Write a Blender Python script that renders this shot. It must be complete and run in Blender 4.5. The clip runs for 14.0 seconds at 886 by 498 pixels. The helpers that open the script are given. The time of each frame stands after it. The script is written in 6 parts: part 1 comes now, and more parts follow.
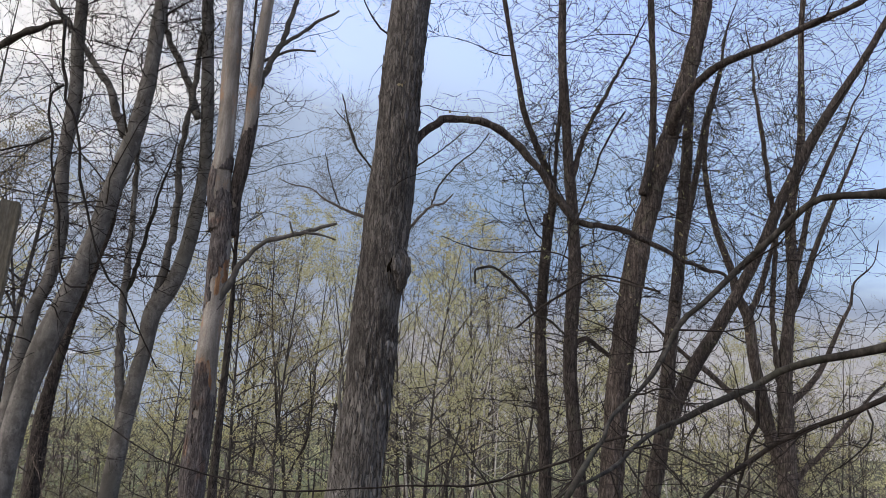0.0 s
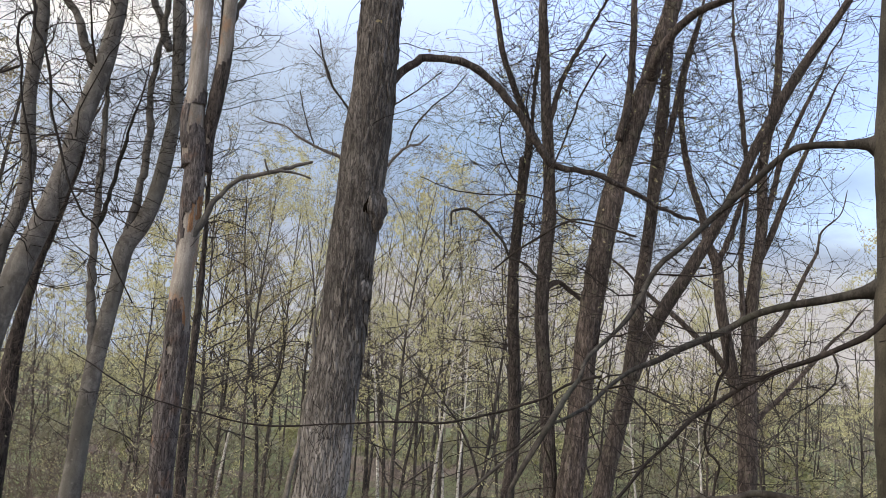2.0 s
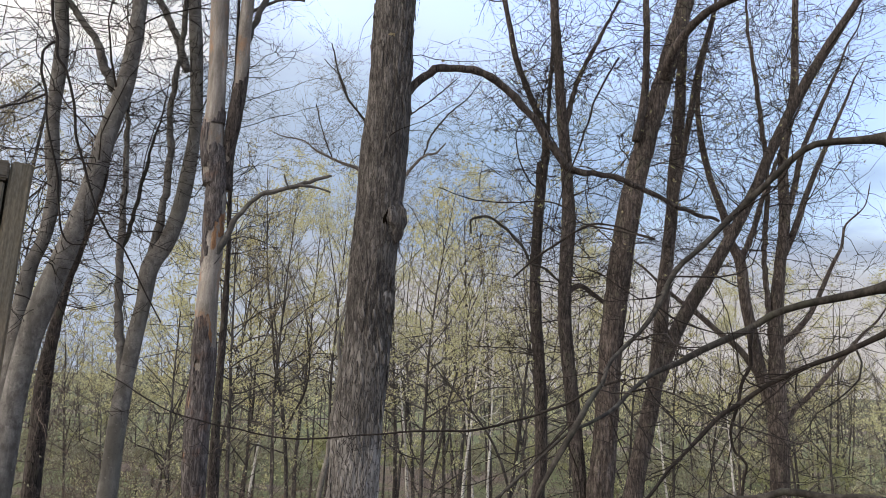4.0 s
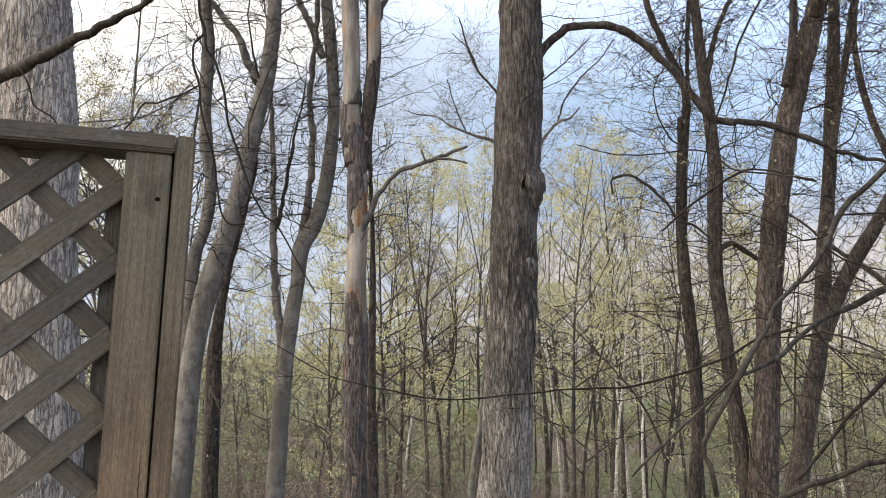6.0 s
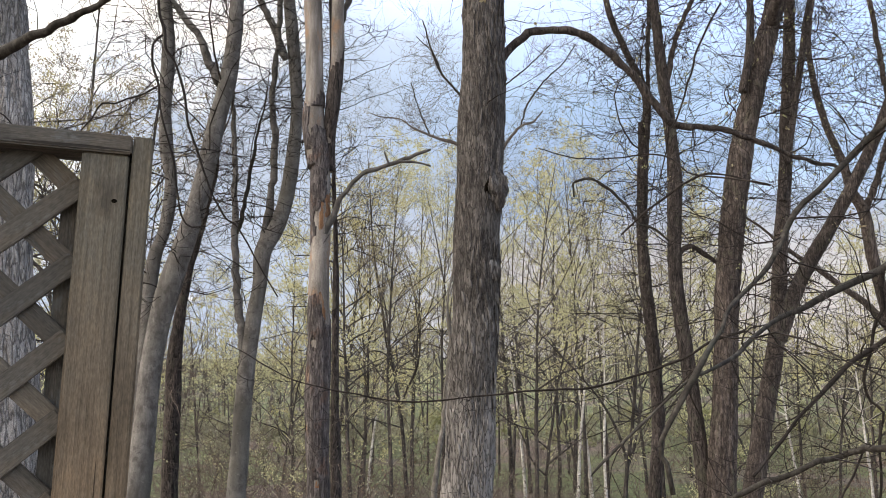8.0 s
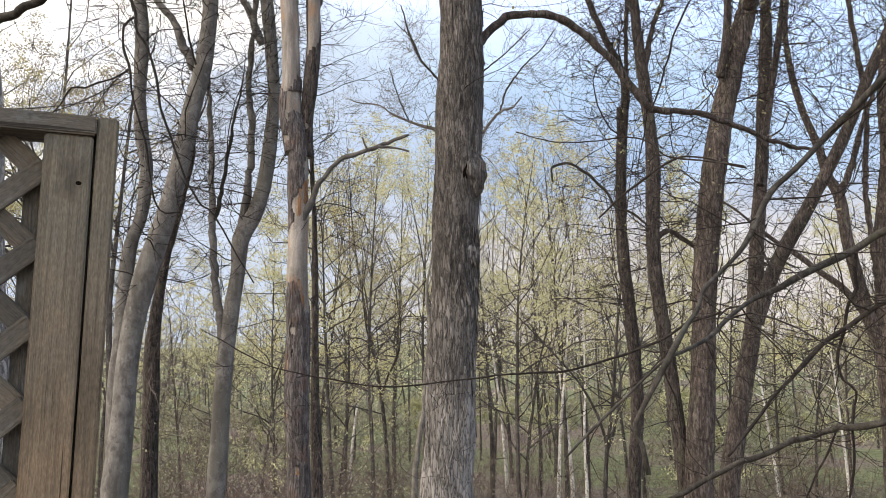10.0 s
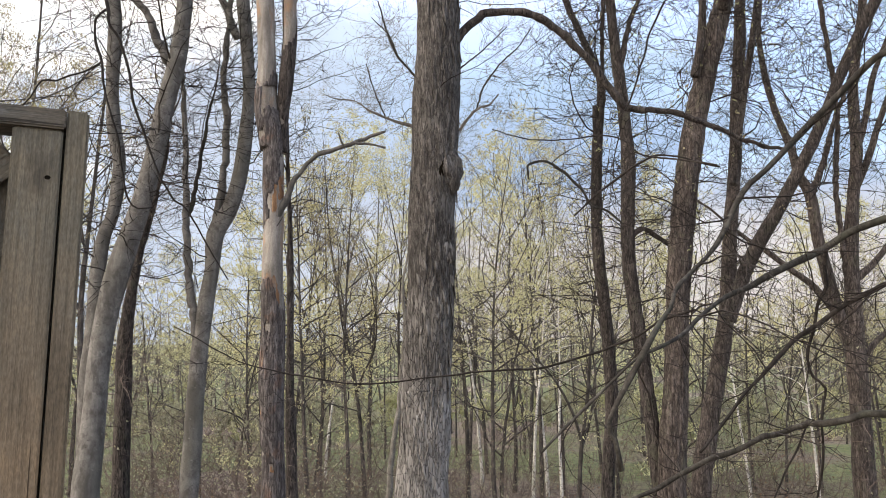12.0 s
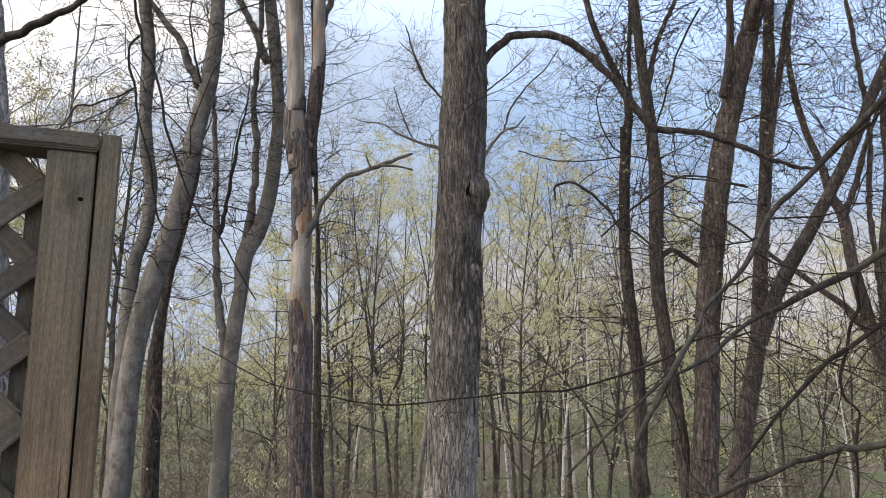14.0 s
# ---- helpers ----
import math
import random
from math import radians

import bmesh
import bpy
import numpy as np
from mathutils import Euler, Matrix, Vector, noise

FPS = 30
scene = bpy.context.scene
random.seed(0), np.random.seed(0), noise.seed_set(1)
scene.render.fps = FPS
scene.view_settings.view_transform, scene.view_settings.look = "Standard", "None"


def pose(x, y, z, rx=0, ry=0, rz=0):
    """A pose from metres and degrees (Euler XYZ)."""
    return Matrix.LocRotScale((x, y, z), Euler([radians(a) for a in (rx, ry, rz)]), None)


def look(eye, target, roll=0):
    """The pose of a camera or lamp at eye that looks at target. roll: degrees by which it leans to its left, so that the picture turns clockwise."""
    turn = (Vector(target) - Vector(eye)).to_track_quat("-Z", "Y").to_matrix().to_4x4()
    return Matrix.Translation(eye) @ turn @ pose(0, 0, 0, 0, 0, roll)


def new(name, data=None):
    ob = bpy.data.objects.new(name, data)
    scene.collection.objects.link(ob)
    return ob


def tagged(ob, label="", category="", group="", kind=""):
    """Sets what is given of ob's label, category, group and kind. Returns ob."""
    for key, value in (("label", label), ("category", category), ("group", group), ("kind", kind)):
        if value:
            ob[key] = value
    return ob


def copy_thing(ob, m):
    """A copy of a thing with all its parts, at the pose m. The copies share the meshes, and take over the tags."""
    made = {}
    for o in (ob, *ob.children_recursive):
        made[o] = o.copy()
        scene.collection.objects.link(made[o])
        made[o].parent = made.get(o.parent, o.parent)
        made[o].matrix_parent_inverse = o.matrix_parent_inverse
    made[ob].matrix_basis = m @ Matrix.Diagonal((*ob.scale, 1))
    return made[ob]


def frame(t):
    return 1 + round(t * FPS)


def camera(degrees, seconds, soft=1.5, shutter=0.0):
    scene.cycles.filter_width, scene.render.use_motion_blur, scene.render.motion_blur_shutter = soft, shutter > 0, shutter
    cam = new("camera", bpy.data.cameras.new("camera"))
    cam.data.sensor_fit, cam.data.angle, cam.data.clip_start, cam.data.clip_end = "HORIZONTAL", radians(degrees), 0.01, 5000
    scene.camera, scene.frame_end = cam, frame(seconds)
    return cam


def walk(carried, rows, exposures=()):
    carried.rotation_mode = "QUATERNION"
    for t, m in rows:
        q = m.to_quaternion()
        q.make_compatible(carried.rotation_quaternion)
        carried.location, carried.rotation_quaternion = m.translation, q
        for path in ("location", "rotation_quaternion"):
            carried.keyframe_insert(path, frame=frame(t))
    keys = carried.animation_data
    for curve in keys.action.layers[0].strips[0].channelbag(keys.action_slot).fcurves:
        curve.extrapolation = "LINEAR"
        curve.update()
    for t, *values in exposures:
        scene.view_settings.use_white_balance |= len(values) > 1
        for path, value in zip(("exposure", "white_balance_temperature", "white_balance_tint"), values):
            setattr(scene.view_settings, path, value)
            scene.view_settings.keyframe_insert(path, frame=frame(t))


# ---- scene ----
cam = camera(58.49, 14.0, soft=0.5)
PATH = [
    (0, (0.012, 0.029, 1.586), (-0.0495, 1.9747, 2.0452), 3.07),
    (0.5, (0.021, 0.040, 1.577), (0.1414, 1.9954, 1.9775), 3.47),
    (1, (0.018, 0.032, 1.576), (0.1668, 1.9937, 1.9342), 3.71),
    (1.5, (0.008, 0.024, 1.568), (0.0148, 1.9970, 1.8931), 3.04),
    (2, (-0.009, 0.026, 1.581), (0.0056, 2.0002, 1.9003), 3.77),
    (2.5, (0.028, 0.015, 1.562), (0.3819, 1.9555, 1.8945), 4.77),
    (3, (0.067, 0.001, 1.573), (0.5781, 1.9042, 1.9122), 4.55),
    (3.5, (0.021, 0.011, 1.566), (0.3426, 1.9564, 1.9002), 3.22),
    (4, (-0.007, -0.007, 1.585), (-0.0459, 1.9644, 1.9198), 1.91),
    (4.2, (-0.030, -0.051, 1.581), (-0.1936, 1.9136, 1.9178), 1.55),
    (4.5, (-0.027, -0.025, 1.564), (-0.3086, 1.9314, 1.8673), 0.86),
    (4.9, (-0.024, -0.008, 1.553), (-0.3817, 1.9397, 1.8335), 0.39),
    (5.6, (-0.023, 0.003, 1.546), (-0.4110, 1.9473, 1.8110), 0.08),
    (6.3, (-0.022, 0.006, 1.544), (-0.4076, 1.9513, 1.8054), 0.00),
    (6.5, (-0.022, 0.006, 1.544), (-0.4076, 1.9513, 1.8054), 0.00),
    (7, (-0.019, 0.000, 1.542), (-0.3982, 1.9467, 1.8022), 0.08),
    (7.5, (-0.017, 0.001, 1.546), (-0.3505, 1.9554, 1.8095), -0.09),
    (8, (-0.015, 0.000, 1.543), (-0.3119, 1.9596, 1.8113), -0.29),
    (10.5, (-0.004, 0.019, 1.535), (-0.2367, 1.9928, 1.7586), -0.69),
    (11, (-0.007, 0.017, 1.534), (-0.2149, 1.9948, 1.7495), -0.43),
    (11.5, (-0.003, 0.022, 1.532), (-0.1948, 2.0011, 1.7453), -0.59),
    (12, (-0.003, 0.020, 1.536), (-0.1932, 1.9977, 1.7624), -0.82),
    (12.5, (-0.004, 0.019, 1.536), (-0.1904, 1.9964, 1.7725), -0.80),
    (13, (-0.003, 0.016, 1.536), (-0.1971, 1.9895, 1.7935), -0.34),
    (13.5, (-0.015, 0.016, 1.536), (-0.2340, 1.9843, 1.8133), -0.20),
    (14, (0.002, 0.016, 1.533), (-0.2556, 1.9797, 1.8148), -0.58),
]
EXPOSURES = [(0, -0.58, 6520, 14), (0.5, -0.43, 6630, 14), (1, -0.35, 6690, 13), (1.5, -0.22, 6890, 12), (2.0, -0.14, 6890, 12), (2.5, -0.04, 6860, 12), (3, 0.10, 6970, 13), (3.5, 0.06, 6920, 13), (4.0, -0.19, 6800, 12), (4.2, -0.26, 6800, 12), (6.3, 0.16, 7080, 12), (8.2, 0.07, 6980, 12), (10.5, 0.27, 7060, 12), (12.0, 0.24, 7040, 12), (12.5, 0.21, 7030, 12), (13.5, 0.03, 6840, 12), (14, -0.02, 6740, 12)]
walk(cam, [(t, look(eye, target, roll)) for t, eye, target, roll in PATH], EXPOSURES)

# ---- world and light ----
world = bpy.data.worlds.new("sky")
scene.world = world
world.use_nodes = True
SUN_ELEVATION, SUN_ROTATION = radians(38), radians(-60)


def build_sky():
    nt = world.node_tree
    nt.nodes.clear()
    N, L = nt.nodes.new, nt.links.new
    out, bg = N("ShaderNodeOutputWorld"), N("ShaderNodeBackground")
    bg.inputs["Strength"].default_value = SKY_STRENGTH
    sky = N("ShaderNodeTexSky")
    sky.sky_type, sky.sun_disc = "NISHITA", False
    sky.sun_elevation, sky.sun_rotation = SUN_ELEVATION, SUN_ROTATION
    co, sep = N("ShaderNodeTexCoord"), N("ShaderNodeSeparateXYZ")
    L(co.outputs["Generated"], sep.inputs[0])

    def math_node(op, a, b=None, clamp=False):
        n = N("ShaderNodeMath")
        n.operation, n.use_clamp = op, clamp
        for i, v in enumerate((a, b)):
            if v is None:
                continue
            if isinstance(v, (int, float)):
                n.inputs[i].default_value = v
            else:
                L(v, n.inputs[i])
        return n.outputs[0]

    # clouds lie on a flat layer: divide the direction by its height
    lift = math_node("ADD", math_node("ABSOLUTE", sep.outputs[2]), 0.18)
    px, py = math_node("DIVIDE", sep.outputs[0], lift), math_node("DIVIDE", sep.outputs[1], lift)
    comb = N("ShaderNodeCombineXYZ")
    L(px, comb.inputs[0]), L(py, comb.inputs[1])
    big, fine = N("ShaderNodeTexNoise"), N("ShaderNodeTexNoise")
    for n, scale, detail in ((big, 0.75, 3.0), (fine, 2.4, 5.0)):
        n.inputs["Scale"].default_value, n.inputs["Detail"].default_value = scale, detail
        n.inputs["Roughness"].default_value = 0.55
        L(comb.outputs[0], n.inputs["Vector"])
    cover = math_node("ADD", math_node("MULTIPLY", big.outputs["Fac"], 0.8), math_node("MULTIPLY", fine.outputs["Fac"], 0.55))
    # thicker and brighter cloud to the west, a clearer patch ahead and to the east
    side = math_node("MULTIPLY", sep.outputs[0], -0.52)
    cover = math_node("ADD", cover, side)
    low = math_node("SUBTRACT", 0.46, sep.outputs[2])
    cover = math_node("ADD", cover, math_node("MULTIPLY", low, 1.5))
    ramp = N("ShaderNodeValToRGB")
    ramp.color_ramp.interpolation = "EASE"
    ramp.color_ramp.elements[0].position, ramp.color_ramp.elements[1].position = 0.48, 0.98
    ramp.color_ramp.elements[0].color, ramp.color_ramp.elements[1].color = (0.15, 0.15, 0.15, 1), (1, 1, 1, 1)
    L(cover, ramp.inputs[0])
    tone = N("ShaderNodeMix")
    tone.data_type = "RGBA"
    tone.inputs[7].default_value = CLOUD_HIGH
    bank = N("ShaderNodeValToRGB")
    e = bank.color_ramp.elements
    while len(e) < len(CLOUD_BANK):
        e.new(0.5)
    for k, (at, colour) in zip(e, CLOUD_BANK):
        k.position, k.color = at, (*colour, 1)
    wave = math_node("MULTIPLY", math_node("SUBTRACT", fine.outputs["Fac"], 0.5), 0.10)
    L(math_node("ADD", sep.outputs[2], wave), bank.inputs[0])
    west = N("ShaderNodeMix")
    west.data_type = "RGBA"
    west.inputs[7].default_value = CLOUD_WEST
    drift = math_node("MULTIPLY", math_node("SUBTRACT", big.outputs["Fac"], 0.5), 0.9)
    L(math_node("ADD", math_node("MULTIPLY", sep.outputs[0], -3.4), math_node("ADD", drift, -0.12), True), west.inputs[0])
    L(bank.outputs[0], west.inputs[6])
    L(west.outputs[2], tone.inputs[6])
    behind = math_node("MULTIPLY", sep.outputs[1], -1.0)
    fac = math_node("ADD", math_node("MULTIPLY", sep.outputs[2], 1.3), math_node("MULTIPLY", side, 2.15))
    fac = math_node("ADD", math_node("ADD", fac, behind), math_node("MULTIPLY", math_node("SUBTRACT", fine.outputs["Fac"], 0.5), 1.9))
    L(math_node("ADD", fac, 0.04, True), tone.inputs[0])
    mix = N("ShaderNodeMix")
    mix.data_type = "RGBA"
    L(ramp.outputs[0], mix.inputs[0])
    blue = N("ShaderNodeMix")
    blue.data_type, blue.blend_type = "RGBA", "MULTIPLY"
    blue.inputs[0].default_value = 1.0
    blue.inputs[7].default_value = CLEAR_TINT
    L(sky.outputs[0], blue.inputs[6])
    L(blue.outputs[2], mix.inputs[6]), L(tone.outputs[2], mix.inputs[7])
    L(mix.outputs[2], bg.inputs["Color"])
    L(bg.outputs[0], out.inputs[0])


SKY_STRENGTH = 0.17
# a grey-blue bank of cloud ahead, paler at its foot and above
CLOUD_BANK = ((0.0, (4.1, 4.0, 4.0)), (0.11, (4.0, 4.05, 4.3)), (0.20, (2.25, 3.15, 4.65)), (0.31, (2.65, 3.8, 5.5)), (0.48, (5.3, 6.3, 7.8)))
CLOUD_HIGH = (18.5, 17.6, 16.0, 1)
CLOUD_WEST = (3.4, 4.05, 5.1, 1)
CLEAR_TINT = (2.65, 2.52, 2.50, 1)
build_sky()
sun_data = bpy.data.lights.new("sun", "SUN")
sun_data.energy, sun_data.angle, sun_data.color = 2.6, radians(20), (1.0, 0.92, 0.82)
sun = new("sun", sun_data)
sun.matrix_world = look((-20, -12, 25), (0, 0, 0))

# ---- materials ----


def nodes_of(name):
    m = bpy.data.materials.new(name)
    m.use_nodes = True
    nt = m.node_tree
    return m, nt, nt.nodes["Principled BSDF"]


def noise_node(nt, scale, detail=4.0, stretch=(1, 1, 1), rough=0.55):
    co, mp, n = nt.nodes.new("ShaderNodeTexCoord"), nt.nodes.new("ShaderNodeMapping"), nt.nodes.new("ShaderNodeTexNoise")
    mp.inputs["Scale"].default_value = stretch
    nt.links.new(co.outputs["Object"], mp.inputs[0])
    nt.links.new(mp.outputs[0], n.inputs["Vector"])
    n.inputs["Scale"].default_value, n.inputs["Detail"].default_value, n.inputs["Roughness"].default_value = scale, detail, rough
    return n.outputs["Fac"]


def ramp_node(nt, fac, stops):
    r = nt.nodes.new("ShaderNodeValToRGB")
    e = r.color_ramp.elements
    while len(e) < len(stops):
        e.new(0.5)
    for k, (p, c) in zip(e, stops):
        k.position, k.color = p, (*c, 1)
    nt.links.new(fac, r.inputs[0])
    return r.outputs[0]


def mix_node(nt, fac, a, b, blend="MIX"):
    m = nt.nodes.new("ShaderNodeMix")
    m.data_type, m.blend_type = "RGBA", blend
    for i, v in ((0, fac), (6, a), (7, b)):
        if isinstance(v, (int, float)):
            m.inputs[i].default_value = v
        elif isinstance(v, tuple):
            m.inputs[i].default_value = (*v, 1)
        else:
            nt.links.new(v, m.inputs[i])
    return m.outputs[2]


def bump_node(nt, bsdf, height, dist=0.004, strength=0.6):
    b = nt.nodes.new("ShaderNodeBump")
    b.inputs["Strength"].default_value, b.inputs["Distance"].default_value = strength, dist
    nt.links.new(height, b.inputs["Height"])
    nt.links.new(b.outputs[0], bsdf.inputs["Normal"])


def fissure_node(nt, scale, along, width, seed_shift=0.0):
    """1 in thin wandering clefts that run along the stem, 0 between them."""
    co, mp, n = nt.nodes.new("ShaderNodeTexCoord"), nt.nodes.new("ShaderNodeMapping"), nt.nodes.new("ShaderNodeTexNoise")
    mp.inputs["Scale"].default_value, mp.inputs["Location"].default_value = (1, 1, along), (seed_shift, seed_shift * 1.7, 0)
    nt.links.new(co.outputs["Object"], mp.inputs[0]), nt.links.new(mp.outputs[0], n.inputs["Vector"])
    n.inputs["Scale"].default_value, n.inputs["Detail"].default_value, n.inputs["Roughness"].default_value = scale, 2.5, 0.5
    n.inputs["Distortion"].default_value = 0.6
    return ramp_node(nt, n.outputs["Fac"], [(0.5 - width, (0, 0, 0)), (0.5 - width * 0.3, (1, 1, 1)), (0.5 + width * 0.3, (1, 1, 1)), (0.5 + width, (0, 0, 0))])


def cell_nodes(nt, scale, along):
    """Bark in separate plates: how near their edge a place is (0 in the gap), and an even random tone for each plate."""
    co, mp, n = nt.nodes.new("ShaderNodeTexCoord"), nt.nodes.new("ShaderNodeMapping"), nt.nodes.new("ShaderNodeTexNoise")
    mp.inputs["Scale"].default_value = (1, 1, along)
    n.inputs["Scale"].default_value, n.inputs["Detail"].default_value = scale * 0.8, 4
    off, add = nt.nodes.new("ShaderNodeVectorMath"), nt.nodes.new("ShaderNodeVectorMath")
    off.operation, off.inputs[3].default_value = "SCALE", 2.6 / scale
    nt.links.new(co.outputs["Object"], mp.inputs[0]), nt.links.new(mp.outputs[0], n.inputs["Vector"])
    nt.links.new(n.outputs["Color"], off.inputs[0]), nt.links.new(mp.outputs[0], add.inputs[0]), nt.links.new(off.outputs[0], add.inputs[1])
    made = []
    for feature, socket in (("DISTANCE_TO_EDGE", "Distance"), ("F1", "Color")):
        v = nt.nodes.new("ShaderNodeTexVoronoi")
        v.feature = feature
        v.inputs["Scale"].default_value = scale
        nt.links.new(add.outputs[0], v.inputs["Vector"])
        made.append(v.outputs[socket])
    grey = nt.nodes.new("ShaderNodeSeparateColor")
    nt.links.new(made[1], grey.inputs[0])
    return made[0], grey.outputs[0]


def bark_material(name, dark, mid, light, grain=30, along=0.3, patch=None, rough=0.9, relief=0.006, crack=0, lichen=None, cell=None):
    """Rough bark: plates of uneven tone, clefts between them at two sizes, an even fine grain, blotches and lichen."""
    m, nt, b = nodes_of(name)
    tone = noise_node(nt, grain, 4, (1, 1, along), 0.6)
    col = ramp_node(nt, tone, [(0.34, tuple(v * 1.3 for v in dark)), (0.5, mid), (0.66, light)])
    fine = noise_node(nt, 190, 4, (1, 1, 0.6), 0.7)
    col = mix_node(nt, 1.0, col, ramp_node(nt, fine, [(0.34, (0.62, 0.61, 0.60)), (0.66, (1.38, 1.38, 1.38))]), "MULTIPLY")
    if patch:
        spots = noise_node(nt, 7, 6, (1, 1, 0.6), 0.65)
        col = mix_node(nt, ramp_node(nt, spots, [(0.55, (0, 0, 0)), (0.64, (0.6, 0.6, 0.6))]), col, patch)
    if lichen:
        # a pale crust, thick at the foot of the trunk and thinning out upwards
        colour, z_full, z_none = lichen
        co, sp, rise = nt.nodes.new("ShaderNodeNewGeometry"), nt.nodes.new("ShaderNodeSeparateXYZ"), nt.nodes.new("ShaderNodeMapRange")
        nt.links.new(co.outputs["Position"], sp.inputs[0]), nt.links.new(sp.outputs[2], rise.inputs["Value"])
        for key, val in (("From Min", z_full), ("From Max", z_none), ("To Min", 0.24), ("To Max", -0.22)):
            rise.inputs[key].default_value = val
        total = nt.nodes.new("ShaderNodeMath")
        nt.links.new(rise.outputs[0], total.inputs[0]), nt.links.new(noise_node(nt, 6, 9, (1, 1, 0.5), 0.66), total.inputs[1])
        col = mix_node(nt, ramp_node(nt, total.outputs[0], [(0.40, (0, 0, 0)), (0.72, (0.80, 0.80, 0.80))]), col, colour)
    height = tone
    if crack:
        cleft = fissure_node(nt, crack, along * 0.36, 0.034)
        small = fissure_node(nt, crack * 2.1, along * 0.5, 0.024, 3.1)
        col = mix_node(nt, small, col, mix_node(nt, 1.0, col, (0.55, 0.53, 0.52), "MULTIPLY"))
        col = mix_node(nt, cleft, col, tuple(v * 0.6 for v in dark))
        height = mix_node(nt, cleft, mix_node(nt, 0.3, tone, fine), (0, 0, 0))
    if cell:
        # scale, length, width of the gaps, how far the plates differ
        edge, own = cell_nodes(nt, cell[0], cell[1])
        col = mix_node(nt, 1.0, col, ramp_node(nt, own, [(0.1, (1 - cell[3],) * 3), (0.9, (1 + cell[3],) * 3)]), "MULTIPLY")
        gap = ramp_node(nt, edge, [(0.0, (0.85, 0.85, 0.85)), (cell[2] * 0.4, (0.5, 0.5, 0.5)), (cell[2], (0, 0, 0))])
        col = mix_node(nt, gap, col, tuple(v * 0.42 for v in dark))
        height = mix_node(nt, 0.45, ramp_node(nt, edge, [(0.0, (0, 0, 0)), (cell[2] * 1.6, (0.8, 0.8, 0.8)), (0.6, (1, 1, 1))]), mix_node(nt, 0.5, tone, own))
    blotch = noise_node(nt, 2.6, 4, (1, 1, 0.5))
    col = mix_node(nt, 0.8, col, ramp_node(nt, blotch, [(0.35, (0.66, 0.64, 0.62)), (0.65, (1.25, 1.22, 1.2))]), "MULTIPLY")
    nt.links.new(col, b.inputs["Base Color"])
    b.inputs["Roughness"].default_value = rough
    b.inputs["Specular IOR Level"].default_value = 0.2
    bump_node(nt, b, height, relief, 0.9)
    return m


def skin_material(name, dark, mid, light, moss, grain=9):
    """Smooth bark: soft mottling, fine grain, dark flecks, wrinkles across the stem, a film of algae."""
    m, nt, b = nodes_of(name)
    soft = noise_node(nt, grain, 7, (1, 1, 0.7), 0.68)
    col = ramp_node(nt, soft, [(0.39, dark), (0.5, mid), (0.61, light)])
    fine = noise_node(nt, 150, 4, (1, 1, 1.6), 0.7)
    col = mix_node(nt, 1.0, col, ramp_node(nt, fine, [(0.34, (0.72, 0.72, 0.72)), (0.66, (1.27, 1.27, 1.27))]), "MULTIPLY")
    algae = noise_node(nt, 2.2, 5, (1, 1, 0.45), 0.6)
    col = mix_node(nt, ramp_node(nt, algae, [(0.48, (0, 0, 0)), (0.62, (0.75, 0.75, 0.75))]), col, moss)
    wrinkle = fissure_node(nt, 5, 2.6, 0.020, 1.7)
    stain = noise_node(nt, 9, 5, (1, 1, 0.16), 0.6)
    col = mix_node(nt, ramp_node(nt, stain, [(0.50, (0, 0, 0)), (0.64, (0.65, 0.65, 0.65))]), col, tuple((v + w) * 0.30 for v, w in zip(dark, mid)))
    scab = noise_node(nt, 6.5, 6, (1, 1, 0.8), 0.72)
    col = mix_node(nt, ramp_node(nt, scab, [(0.57, (0, 0, 0)), (0.62, (0.6, 0.6, 0.6))]), col, tuple((v + w) * 0.28 for v, w in zip(dark, mid)))
    rare = ramp_node(nt, noise_node(nt, 3.1, 2), [(0.64, (0, 0, 0)), (0.72, (0.6, 0.6, 0.6))])
    both = mix_node(nt, 1.0, wrinkle, rare, "MULTIPLY")
    col = mix_node(nt, both, col, tuple(v * 0.42 for v in dark))
    fleck = ramp_node(nt, noise_node(nt, 46, 2, (1, 1, 1.8)), [(0.66, (0, 0, 0)), (0.70, (0.65, 0.65, 0.65))])
    col = mix_node(nt, fleck, col, tuple(v * 0.45 for v in dark))
    pale = ramp_node(nt, noise_node(nt, 19, 3, (1, 1, 1.4)), [(0.66, (0, 0, 0)), (0.72, (0.35, 0.35, 0.35))])
    col = mix_node(nt, pale, col, tuple(v * 1.7 for v in light))
    nt.links.new(col, b.inputs["Base Color"])
    b.inputs["Roughness"].default_value, b.inputs["Specular IOR Level"].default_value = 0.85, 0.2
    bump_node(nt, b, mix_node(nt, both, mix_node(nt, 0.25, soft, fine), (0, 0, 0)), 0.010, 0.9)
    return m


